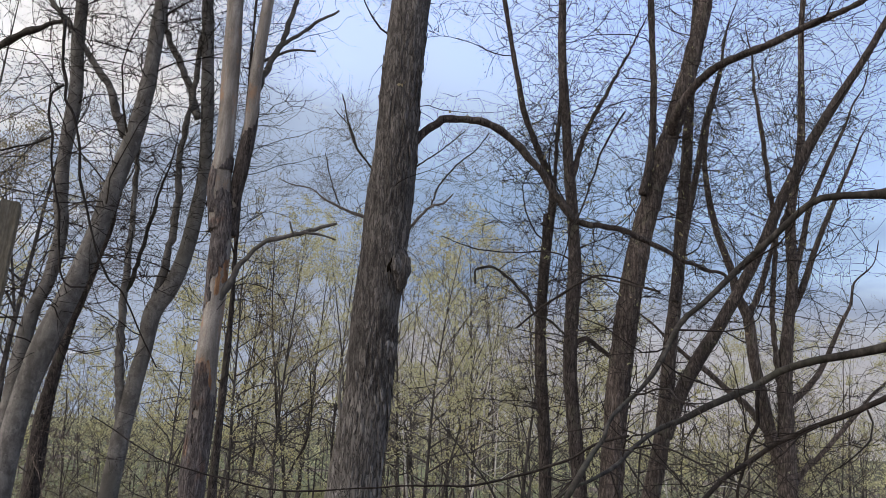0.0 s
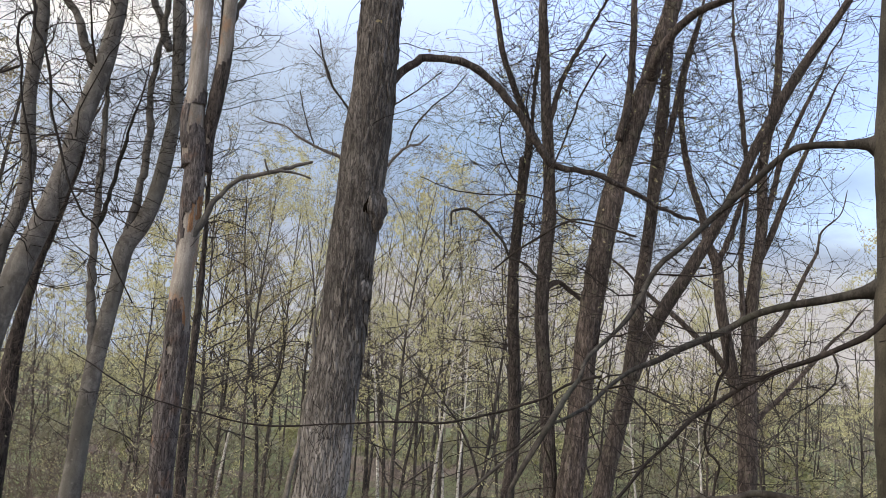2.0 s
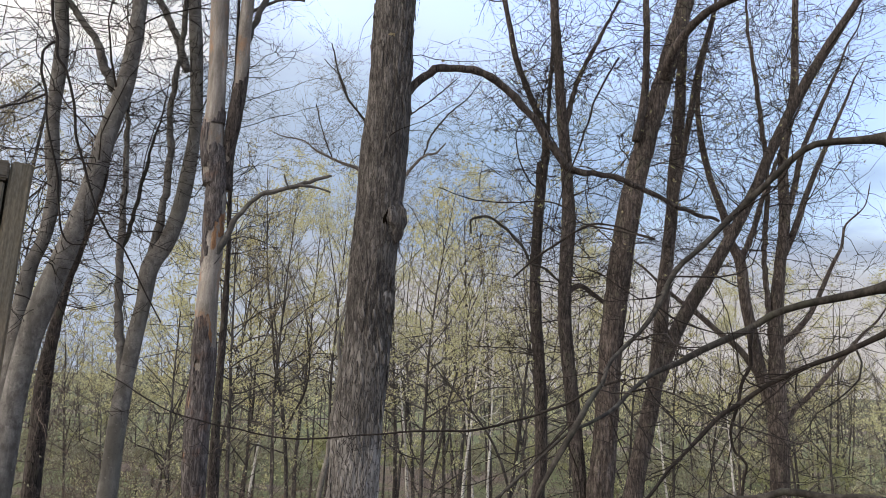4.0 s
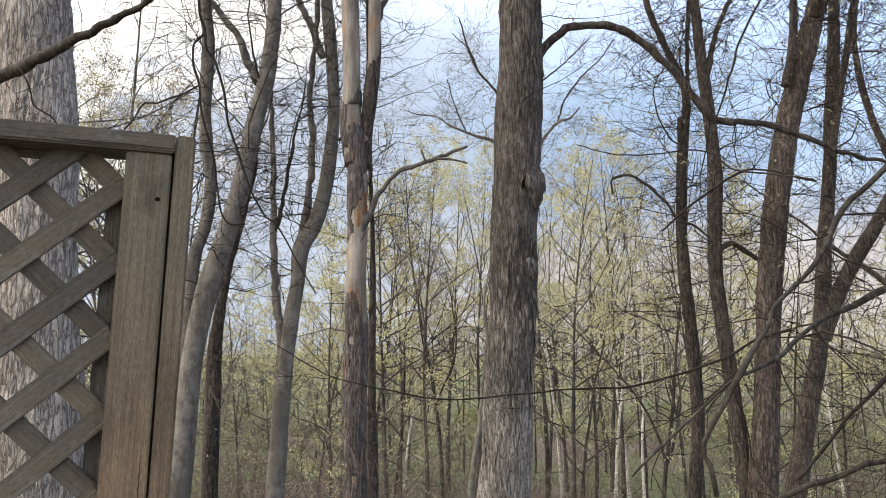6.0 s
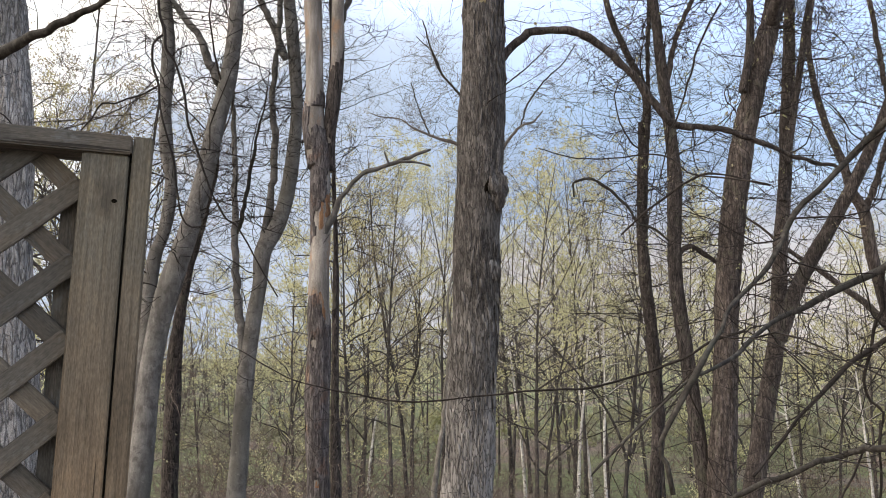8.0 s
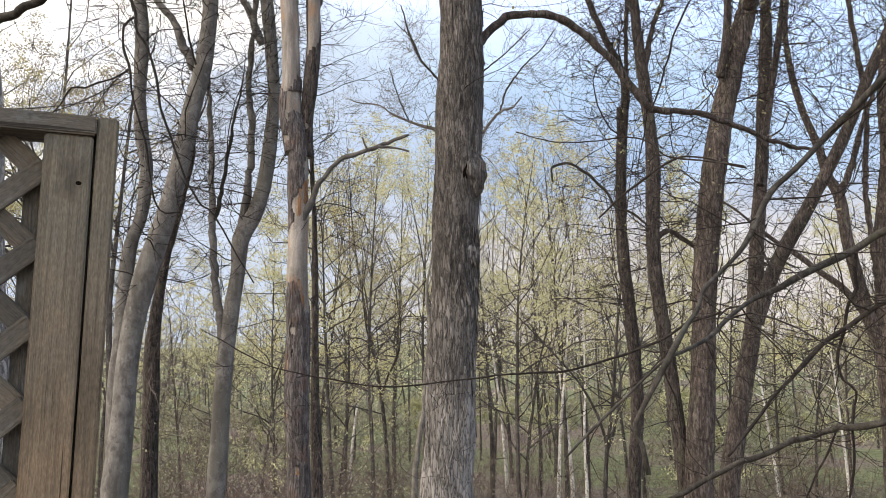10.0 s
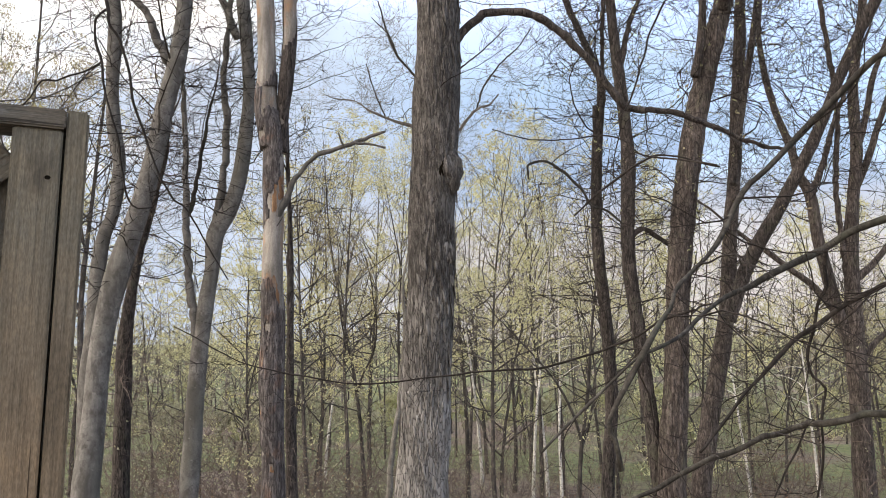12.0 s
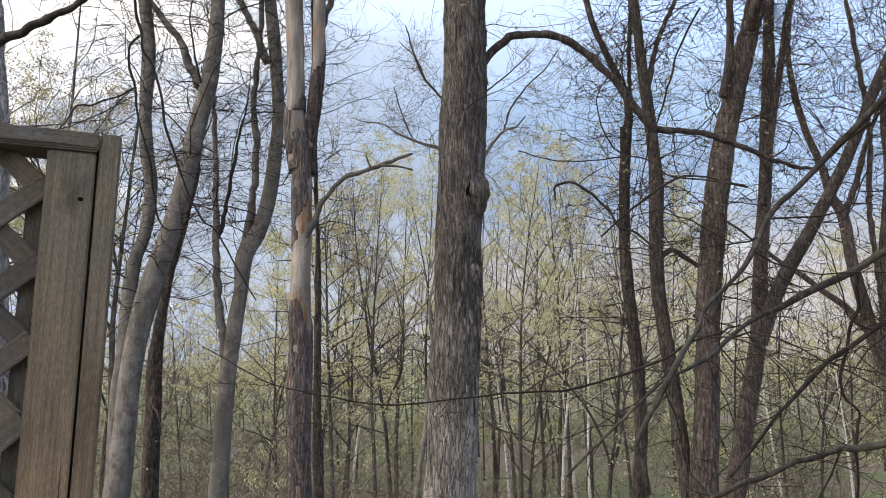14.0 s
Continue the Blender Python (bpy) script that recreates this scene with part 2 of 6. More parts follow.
M = {
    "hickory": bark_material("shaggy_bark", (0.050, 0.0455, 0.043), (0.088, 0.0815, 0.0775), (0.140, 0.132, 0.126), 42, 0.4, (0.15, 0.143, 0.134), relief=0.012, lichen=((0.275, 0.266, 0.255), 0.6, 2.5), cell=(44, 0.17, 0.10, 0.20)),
    "beech": skin_material("smooth_bark", (0.025, 0.0220, 0.0165), (0.045, 0.0400, 0.0300), (0.075, 0.0670, 0.0520), (0.035, 0.037, 0.0225), 6),
    "pale": skin_material("pale_bark", (0.086, 0.079, 0.072), (0.136, 0.127, 0.118), (0.188, 0.176, 0.164), (0.112, 0.107, 0.092), 12),
    "grey_skin": skin_material("grey_smooth_bark", (0.043, 0.037, 0.031), (0.063, 0.055, 0.046), (0.088, 0.078, 0.067), (0.056, 0.054, 0.037), 12),
    "dead_limb": skin_material("dead_limb_bark", (0.060, 0.055, 0.051), (0.094, 0.088, 0.082), (0.132, 0.124, 0.116), (0.080, 0.077, 0.067), 12),
    "rough": bark_material("furrowed_bark", (0.036, 0.030, 0.0275), (0.090, 0.075, 0.068), (0.158, 0.136, 0.125), 36, 0.3, (0.115, 0.112, 0.085), relief=0.012, cell=(30, 0.11, 0.085, 0.16)),
    "grey_rough": bark_material("grey_furrowed_bark", (0.15, 0.139, 0.13), (0.29, 0.273, 0.255), (0.41, 0.39, 0.367), 40, 0.35, relief=0.016, cell=(32, 0.20, 0.10, 0.10)),
    "dark": bark_material("dark_bark", (0.025, 0.0215, 0.0205), (0.061, 0.052, 0.0485), (0.116, 0.100, 0.093), 34, 0.35, (0.08, 0.08, 0.06), relief=0.006, crack=36),
    "dead_bark": bark_material("dead_bark", (0.046, 0.040, 0.041), (0.098, 0.089, 0.090), (0.170, 0.157, 0.154), 40, 0.3, (0.15, 0.095, 0.072), relief=0.012, cell=(56, 0.10, 0.08, 0.20)),
    "dead_wood": bark_material("bare_wood", (0.110, 0.098, 0.088), (0.190, 0.175, 0.160), (0.275, 0.259, 0.241), 22, 0.16, (0.28, 0.165, 0.095), 0.75, 0.003),
    "inner_bark": bark_material("inner_bark", (0.10, 0.052, 0.028), (0.205, 0.118, 0.066), (0.30, 0.195, 0.125), 34, 0.08, (0.24, 0.215, 0.19), 0.8, 0.004),
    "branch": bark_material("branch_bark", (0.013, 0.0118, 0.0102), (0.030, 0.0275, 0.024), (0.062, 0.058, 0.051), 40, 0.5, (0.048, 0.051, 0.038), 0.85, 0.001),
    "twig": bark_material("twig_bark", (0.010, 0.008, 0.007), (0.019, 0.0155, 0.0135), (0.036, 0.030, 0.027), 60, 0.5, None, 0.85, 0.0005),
    "brown_twig": bark_material("brown_twig_bark", (0.050, 0.039, 0.034), (0.105, 0.084, 0.073), (0.172, 0.142, 0.125), 40, 0.5, None, 0.85, 0.0005),
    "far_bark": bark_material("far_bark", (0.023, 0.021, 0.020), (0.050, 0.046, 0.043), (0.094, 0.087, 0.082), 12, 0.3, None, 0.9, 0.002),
    # twig bark paled to put the haze of distance into its colour
    "hazed_twig": bark_material("hazed_twig_bark", (0.075, 0.067, 0.061), (0.128, 0.116, 0.107), (0.20, 0.187, 0.174), 8, 0.3, None, 0.9, 0.0),
    "birch": bark_material("white_bark", (0.30, 0.29, 0.27), (0.55, 0.54, 0.51), (0.72, 0.71, 0.68), 9, 2.5, (0.12, 0.11, 0.10), 0.8, 0.002),
    "vine": bark_material("bleached_stem", (0.08, 0.075, 0.066), (0.135, 0.127, 0.113), (0.20, 0.19, 0.172), 40, 0.4, None, 0.8, 0.001),
}


def leaf_material(name, a, b_):
    m, nt, b = nodes_of(name)
    geo = nt.nodes.new("ShaderNodeNewGeometry")
    col = ramp_node(nt, geo.outputs["Random Per Island"], [(0.0, a), (1.0, b_)])
    nt.links.new(col, b.inputs["Base Color"])
    b.inputs["Roughness"].default_value = 0.6
    tr, mx = nt.nodes.new("ShaderNodeBsdfTranslucent"), nt.nodes.new("ShaderNodeMixShader")
    nt.links.new(col, tr.inputs["Color"])
    mx.inputs[0].default_value = 0.45
    out = nt.nodes["Material Output"]
    nt.links.new(b.outputs[0], mx.inputs[1]), nt.links.new(tr.outputs[0], mx.inputs[2])
    nt.links.new(mx.outputs[0], out.inputs["Surface"])
    return m


M["leaf"] = leaf_material("young_leaf", (0.385, 0.375, 0.19), (0.64, 0.615, 0.37))
M["leaf_gold"] = leaf_material("golden_young_leaf", (0.39, 0.355, 0.145), (0.58, 0.53, 0.27))
M["shrub_leaf"] = leaf_material("shrub_leaf", (0.18, 0.18, 0.115), (0.36, 0.35, 0.24))
M["green_leaf"] = leaf_material("green_young_leaf", (0.22, 0.225, 0.105), (0.41, 0.41, 0.22))
M["bud"] = leaf_material("opening_bud", (0.20, 0.165, 0.10), (0.35, 0.31, 0.18))
M["dry_leaf"] = leaf_material("dry_leaf", (0.10, 0.06, 0.035), (0.24, 0.16, 0.10))


def ground_material():
    m, nt, b = nodes_of("forest_floor")
    litter = noise_node(nt, 7, 8, rough=0.7)
    col = ramp_node(nt, litter, [(0.38, (0.042, 0.034, 0.026)), (0.5, (0.13, 0.098, 0.073)), (0.62, (0.26, 0.205, 0.158))])
    green = noise_node(nt, 0.10, 5)
    co, sp, rise = nt.nodes.new("ShaderNodeTexCoord"), nt.nodes.new("ShaderNodeSeparateXYZ"), nt.nodes.new("ShaderNodeMapRange")
    nt.links.new(co.outputs["Object"], sp.inputs[0])
    nt.links.new(sp.outputs[1], rise.inputs["Value"])
    for key, val in (("From Min", 11.0), ("From Max", 34.0), ("To Min", -0.10), ("To Max", 0.12)):
        rise.inputs[key].default_value = val
    lawn = nt.nodes.new("ShaderNodeMath")
    nt.links.new(green, lawn.inputs[0]), nt.links.new(rise.outputs[0], lawn.inputs[1])
    col = mix_node(nt, ramp_node(nt, lawn.outputs[0], [(0.50, (0, 0, 0)), (0.60, (1, 1, 1))]), col, ramp_node(nt, noise_node(nt, 3, 6), [(0.38, (0.050, 0.066, 0.020)), (0.62, (0.140, 0.155, 0.058))]))
    nt.links.new(col, b.inputs["Base Color"])
    b.inputs["Roughness"].default_value = 0.95
    bump_node(nt, b, litter, 0.05, 0.9)
    return m


def lumber_material(name, tint, crust=0.3, swirl=None):
    """Weathered softwood: grain along the piece, splits, grey lichen and brown patches that the rain has not reached."""
    m, nt, b = nodes_of(name)
    rnd = nt.nodes.new("ShaderNodeObjectInfo")
    grain = noise_node(nt, 85, 5, (2.4, 2.4, 0.05), 0.6)
    fuzz = noise_node(nt, 420, 2, (1, 1, 0.25))
    broad = noise_node(nt, 5.0, 6, (1.6, 1.6, 0.55), 0.68)
    split = noise_node(nt, 30, 3, (2.0, 2.0, 0.035), 0.5)
    c = [tuple(v * k for v in tint) for k in (0.80, 1.0, 1.16)]
    col = ramp_node(nt, grain, [(0.36, c[0]), (0.5, c[1]), (0.64, c[2])])
    col = mix_node(nt, 1.0, col, ramp_node(nt, broad, [(0.34, (0.60, 0.63, 0.64)), (0.48, (0.95, 0.96, 0.94)), (0.66, (1.38, 1.24, 1.05))]), "MULTIPLY")
    col = mix_node(nt, 1.0, col, ramp_node(nt, fuzz, [(0.35, (0.82, 0.82, 0.82)), (0.65, (1.17, 1.17, 1.17))]), "MULTIPLY")
    moss = noise_node(nt, 26, 7, (1, 1, 0.4), 0.74)
    col = mix_node(nt, ramp_node(nt, moss, [(0.55, (0, 0, 0)), (0.62, (crust, crust, crust))]), col, (tint[0] * 1.5, tint[1] * 1.68, tint[2] * 1.8))
    wet = noise_node(nt, 15, 6, (1, 1, 0.35), 0.7)
    col = mix_node(nt, ramp_node(nt, wet, [(0.56, (0, 0, 0)), (0.66, (crust, crust, crust))]), col, tuple(v * 0.36 for v in tint))
    col = mix_node(nt, ramp_node(nt, split, [(0.695, (0, 0, 0)), (0.71, (0.8, 0.8, 0.8))]), col, (0.018, 0.014, 0.011))
    if crust < 0.5:
        # bleached grey near the top, still brown lower down
        co, sp = nt.nodes.new("ShaderNodeTexCoord"), nt.nodes.new("ShaderNodeSeparateXYZ")
        nt.links.new(co.outputs["Object"], sp.inputs[0])
        tide = nt.nodes.new("ShaderNodeMath")
        tide.operation, tide.inputs[1].default_value = "MULTIPLY_ADD", 0.35
        nt.links.new(broad, tide.inputs[0]), nt.links.new(sp.outputs[2], tide.inputs[2])
        col = mix_node(nt, ramp_node(nt, tide.outputs[0], [(0.60, (1, 1, 1)), (0.98, (0, 0, 0))]), mix_node(nt, 1.0, col, (0.90, 0.94, 0.96), "MULTIPLY"), mix_node(nt, 1.0, col, (1.30, 1.10, 0.93), "MULTIPLY"))
    if swirl:
        # the smudge of a grown-over knot
        co, mp, far_off = nt.nodes.new("ShaderNodeTexCoord"), nt.nodes.new("ShaderNodeMapping"), nt.nodes.new("ShaderNodeVectorMath")
        mp.inputs["Location"].default_value, mp.inputs["Scale"].default_value = (-swirl[0] / 0.052, 0, -swirl[1] / 0.085), (1 / 0.052, 0, 1 / 0.085)
        far_off.operation = "LENGTH"
        nt.links.new(co.outputs["Object"], mp.inputs[0]), nt.links.new(mp.outputs[0], far_off.inputs[0])
        ragged = nt.nodes.new("ShaderNodeMath")
        nt.links.new(far_off.outputs["Value"], ragged.inputs[0]), nt.links.new(noise_node(nt, 70, 4, (1, 1, 0.4)), ragged.inputs[1])
        col = mix_node(nt, ramp_node(nt, ragged.outputs[0], [(0.58, (0.72, 0.72, 0.72)), (0.98, (0, 0, 0))]), col, tuple(v * 0.40 for v in tint))
    vary = ramp_node(nt, rnd.outputs["Random"], [(0.0, (0.70, 0.71, 0.73)), (1.0, (1.2, 1.14, 1.08))])
    col = mix_node(nt, 1.0, col, vary, "MULTIPLY")
    nt.links.new(col, b.inputs["Base Color"])
    b.inputs["Roughness"].default_value = 0.88
    b.inputs["Specular IOR Level"].default_value = 0.2
    bump_node(nt, b, grain, 0.003, 0.9)
    return m


M["ground"] = ground_material()
M["lumber"] = lumber_material("weathered_lumber", (0.130, 0.118, 0.099))
M["lumber_board"] = lumber_material("knotted_weathered_lumber", (0.132, 0.119, 0.099), 0.15, (0.008, 0.862))
M["lumber_grey"] = lumber_material("grey_weathered_lumber", (0.104, 0.097, 0.087), 0.7)
# near-black puts the shade inside hollows into colour; also the board's dark knot
m_hole, nt_hole, b_hole = nodes_of("hollow_shade_and_knot")
nt_hole.links.new(ramp_node(nt_hole, noise_node(nt_hole, 40, 4), [(0.3, (0.003, 0.0025, 0.002)), (0.7, (0.010, 0.008, 0.006))]), b_hole.inputs["Base Color"])
b_hole.inputs["Roughness"].default_value, b_hole.inputs["Specular IOR Level"].default_value = 1.0, 0.0
M["hollow"] = m_hole

# ---- mesh helpers ----


def mesh_from(name, verts, quads=None, tris=None, smooth=True):
    me = bpy.data.meshes.new(name)
    quads = np.zeros((0, 4), np.int32) if quads is None else np.asarray(quads, np.int32)
    tris = np.zeros((0, 3), np.int32) if tris is None else np.asarray(tris, np.int32)
    loops = np.concatenate([quads.ravel(), tris.ravel()]).astype(np.int32)
    n = len(quads) + len(tris)
    starts = np.concatenate([np.arange(len(quads)) * 4, len(quads) * 4 + np.arange(len(tris)) * 3]).astype(np.int32)
    me.vertices.add(len(verts))
    me.vertices.foreach_set("co", np.asarray(verts, np.float32).ravel())
    me.loops.add(len(loops))
    me.loops.foreach_set("vertex_index", loops)
    me.polygons.add(n)
    me.polygons.foreach_set("loop_start", starts)
    me.update(calc_edges=True)
    if n:
        me.polygons.foreach_set("use_smooth", np.full(n, smooth))
    me.validate()
    return me


def mesh_part(name, me, material, parent=None, label=""):
    me.materials.append(material)
    ob = new(name, me)
    if parent is not None:
        ob.parent = parent
    if label:
        tagged(ob, label)
    return ob


def part(name, bm, material, parent=None, label=""):
    me = bpy.data.meshes.new(name)
    bm.to_mesh(me)
    bm.free()
    return mesh_part(name, me, material, parent, label)


def thing(name, at, label, category, group="", kind=""):
    ob = new(name)
    ob.location = at
    ob.empty_display_size = 0.2
    return tagged(ob, label, category, group, kind)


def vnoise(p, seed=0):
    """Smooth value noise in 0..1 for rows of places."""
    i = np.floor(p).astype(np.int64)
    f = p - i
    f = f * f * (3 - 2 * f)
    total = 0
    for dx in (0, 1):
        for dy in (0, 1):
            for dz in (0, 1):
                h = (i[..., 0] + dx) * 374761393 + (i[..., 1] + dy) * 668265263 + (i[..., 2] + dz) * 2147483647 + seed * 974634711
                h = (h ^ (h >> 13)) * 1274126177
                h = ((h ^ (h >> 16)) & 0xFFFF) / 65535.0
                w = (f[..., 0] if dx else 1 - f[..., 0]) * (f[..., 1] if dy else 1 - f[..., 1]) * (f[..., 2] if dz else 1 - f[..., 2])
                total = total + h * w
    return total


def ground_z(x, y):
    z = np.interp(y, [-400, 1.6, 10, 20, 48, 80, 3000], [0.6, 0.0, -2.0, -3.0, -4.6, -5.0, -5.0])
    q = np.stack([np.asarray(x, float) * 0.12, np.asarray(y, float) * 0.12, np.zeros_like(np.asarray(x, float) + y)], -1)
    return z + (vnoise(q, 5) - 0.5) * 0.5 * np.clip((np.asarray(y, float) - 2) / 8, 0, 1)


def spline(points, step):
    """Catmull-Rom through rows of x, y, z, radius, resampled at about that step."""
    p = np.array(points, float)
    p = np.vstack([2 * p[0] - p[1], p, 2 * p[-1] - p[-2]])
    rows = []
    for a, b, c, d in zip(p[:-3], p[1:-2], p[2:-1], p[3:]):
        n = max(1, int(np.ceil(np.linalg.norm(c[:3] - b[:3]) / step)))
        t = (np.arange(n) / n)[:, None]
        rows.append(0.5 * (2 * b + (c - a) * t + (2 * a - 5 * b + 4 * c - d) * t**2 + (3 * b - a - 3 * c + d) * t**3))
    rows.append(p[-2][None])
    out = np.vstack(rows)
    out[:, 3] = np.maximum(out[:, 3], 0.0012)
    return out


def rings(path, sides):
    """Unit circles across a path, by parallel transport: centres, out-directions, angles."""
    c = path[:, :3]
    t = np.gradient(c, axis=0)
    t /= np.linalg.norm(t, axis=1, keepdims=True) + 1e-9
    u = np.cross(t[0], [0.31, 0.95, 0.05])
    u /= np.linalg.norm(u)
    us = []
    for k in range(len(c)):
        u = u - t[k] * (u @ t[k])
        u /= np.linalg.norm(u) + 1e-9
        us.append(u)
    us = np.array(us)
    vs = np.cross(t, us)
    ang = np.arange(sides) / sides * 2 * np.pi
    return us[:, None] * np.cos(ang)[None, :, None] + vs[:, None] * np.sin(ang)[None, :, None], ang


def tube_faces(n, sides):
    k, a = np.meshgrid(np.arange(n - 1), np.arange(sides), indexing="ij")
    b = (a + 1) % sides
    return np.stack([k * sides + a, k * sides + b, (k + 1) * sides + b, (k + 1) * sides + a], -1).reshape(-1, 4)


def bark_depth(q, kind, seed):
    """How far the bark stands out, in metres, at rows of places."""
    if kind == "plate":
        n = vnoise(q * [40, 40, 8.0], seed) * 0.75 + vnoise(q * [18, 18, 2.2], seed + 5) * 0.25
        m = vnoise(q * [80, 80, 22.0], seed + 3)
        crack = 1 - np.clip(np.abs(n - 0.5) * 12, 0, 1)
        return 0.022 * np.floor(n * 6) / 6 - 0.012 * crack + 0.006 * m
    if kind == "furrow":
        n = vnoise(q * [24, 24, 3.4], seed) * 0.7 + vnoise(q * [50, 50, 8], seed + 2) * 0.3
        return 0.026 * np.clip(np.abs(n - 0.5) * 5.0, 0, 1) ** 0.8
    if kind == "scale":
        n = vnoise(q * [30, 30, 9], seed)
        return 0.008 * n + 0.006 * np.floor(n * 4) / 4
    return 0.010 * vnoise(q * 4, seed) + 0.003 * vnoise(q * [6, 6, 40], seed + 1)


def bark_tube(name, points, kind, sides, step, seed, depth=1.0):
    path = spline(points, step)
    if path[:, 3].max() < 0.05:
        for axis in range(3):
            path[:, axis] += (vnoise(path[:, :3] * 15 + axis * 31.7, seed) - 0.5) * np.clip(path[:, 3] * 1.8, 0.010, 0.03)
        path[:, 3] *= 0.85 + 0.35 * vnoise(path[:, :3] * 22, seed + 2)
    out, _ = rings(path, sides)
    skin = path[:, None, :3] + out * path[:, None, 3:4]
    wob = (vnoise(skin * 2.2, seed + 9) - 0.5) * 0.16
    d = bark_depth(skin, kind, seed) * depth
    v = skin + out * (path[:, None, 3:4] * wob[..., None] + (d - d.mean())[..., None])
    v = v.reshape(-1, 3)
    caps = np.array([path[0, :3], path[-1, :3]])
    n = len(path)
    a = np.arange(sides)
    b = (a + 1) % sides
    t0 = np.stack([np.full(sides, n * sides), b, a], -1)
    t1 = np.stack([np.full(sides, n * sides + 1), (n - 1) * sides + a, (n - 1) * sides + b], -1)
    return mesh_from(name, np.vstack([v, caps]), tube_faces(n, sides), np.vstack([t0, t1]))


def thin_tubes(groups, sides=3):
    """One mesh's vertices and faces from stacks (m, n, 4) of thin tapering stems."""
    vs, qs, base = [], [], 0
    ang = np.arange(sides) / sides * 2 * np.pi
    for p in groups:
        if not len(p):
            continue
        m, n, _ = p.shape
        c = p[..., :3]
        t = np.gradient(c, axis=1)
        t /= np.linalg.norm(t, axis=2, keepdims=True) + 1e-9
        ref = np.where(np.abs(t[:, :1, 2:3]) > 0.8, np.array([[[1.0, 0, 0]]]), np.array([[[0, 0, 1.0]]]))
        u = np.cross(t, np.broadcast_to(ref, t.shape))
        u /= np.linalg.norm(u, axis=2, keepdims=True) + 1e-9
        w = np.cross(t, u)
        if sides == 2:
            turn = (np.arange(m) * 2.4)[:, None, None]
            edge = u * np.cos(turn) + w * np.sin(turn)
            ring = np.stack([edge, -edge], 2)
            k = np.arange(n - 1)[:, None] * 2
            f = k + np.array([[0, 1, 3, 2]])
        else:
            ring = u[:, :, None] * np.cos(ang)[:, None] + w[:, :, None] * np.sin(ang)[:, None]
            f = tube_faces(n, sides)
        vs.append((c[:, :, None] + ring * p[:, :, None, 3:4]).reshape(-1, 3))
        qs.append((f[None] + (np.arange(m) * n * sides)[:, None, None] + base).reshape(-1, 4))
        base += m * n * sides
    return (np.vstack(vs), np.vstack(qs)) if vs else (np.zeros((0, 3)), np.zeros((0, 4), int))


def joined(*meshes):
    """Several pairs of vertices and quads as one."""
    vs, qs, base = [], [], 0
    for v, q in meshes:
        vs.append(v), qs.append(q + base)
        base += len(v)
    return np.vstack(vs), np.vstack(qs)


def unit(v):
    return v / (np.linalg.norm(v, axis=-1, keepdims=True) + 1e-9)


def grow(start, way, length, radius, n, wander, up, rng):
    """Stems that wander off from their starts: a stack (m, n, 4)."""
    m = len(start)
    out = np.zeros((m, n, 4))
    p, d = start.copy(), unit(way)
    turn = rng.normal(size=(m, 3)) * wander * 0.5
    for k in range(n):
        out[:, k, :3], out[:, k, 3] = p, radius * (1 - 0.82 * k / (n - 1))
        d = unit(d + turn + rng.normal(size=(m, 3)) * wander + np.array([0, 0, up]))
        p = p + d * (length / (n - 1))[:, None]
    return out


def sprout(stems, count, angle, reach, rng, first=0.2, up=0.04, n=6, wander=0.18, thick=0.55, least=0.0016, slim=0.008, flat=1.0):
    """count new stems off those given, at an angle to them; reach: their length, as (shortest, longest)."""
    parents = [s for g in stems for s in g] if isinstance(stems, list) else list(stems)
    size = np.array([np.linalg.norm(np.diff(s[:, :3], axis=0), axis=1).sum() for s in parents])
    pick = rng.choice(len(parents), count, p=size / size.sum())
    t = first + (1 - first) * rng.random(count)
    st, dr, rr = np.zeros((count, 3)), np.zeros((count, 3)), np.zeros(count)
    for i, (k, f) in enumerate(zip(pick, t)):
        s = parents[k]
        x = f * (len(s) - 1)
        j = min(int(x), len(s) - 2)
        q = s[j] + (s[j + 1] - s[j]) * (x - j)
        st[i], rr[i], dr[i] = q[:3], q[3], s[j + 1, :3] - s[j, :3]
    dr = unit(dr)
    side = unit(np.cross(dr, rng.normal(size=(count, 3))))
    a = np.radians(angle) * (0.7 + 0.6 * rng.random(count))[:, None]
    way = (dr * np.cos(a) + side * np.sin(a)) * [1, 1, flat]
    L = (reach[0] + (reach[1] - reach[0]) * rng.random(count) ** 1.4) * (1 - 0.45 * t)
    r = np.maximum(np.minimum(rr * thick, L * slim + 0.0006), least)
    return grow(st, way, L, r, n, wander, up, rng)


def keep_clear(stack, eye=(0.0, 0.0, 1.55), room=1.5):
    """Leaves out stems that would come close to where one stands."""
    d = np.linalg.norm(stack[..., :3] - np.array(eye), axis=-1).min(axis=1)
    return stack[d > room]


def leaf_quads(at, size, rng, droop=0.3, simple=False):
    """Pointed leaves, each a bent diamond of two triangles, or one triangle where they stay far off."""
    m = len(at)
    d = unit(rng.normal(size=(m, 3)) - np.array([0, 0, droop]))
    s = unit(np.cross(d, rng.normal(size=(m, 3))))
    k = (size * (0.6 + 0.8 * rng.random(m)))[:, None]
    if simple:
        v = np.stack([at, at + d * k * 0.9 + s * k * 0.36, at + d * k * 0.75 - s * k * 0.36], 1).reshape(-1, 3)
        return v, np.arange(m * 3).reshape(-1, 3)
    v = np.stack([at, at + d * k * 0.5 + s * k * 0.28, at + d * k, at + d * k * 0.5 - s * k * 0.28], 1).reshape(-1, 3)
    b = np.arange(m)[:, None] * 4
    return v, np.vstack([b + [0, 1, 2], b + [0, 2, 3]])


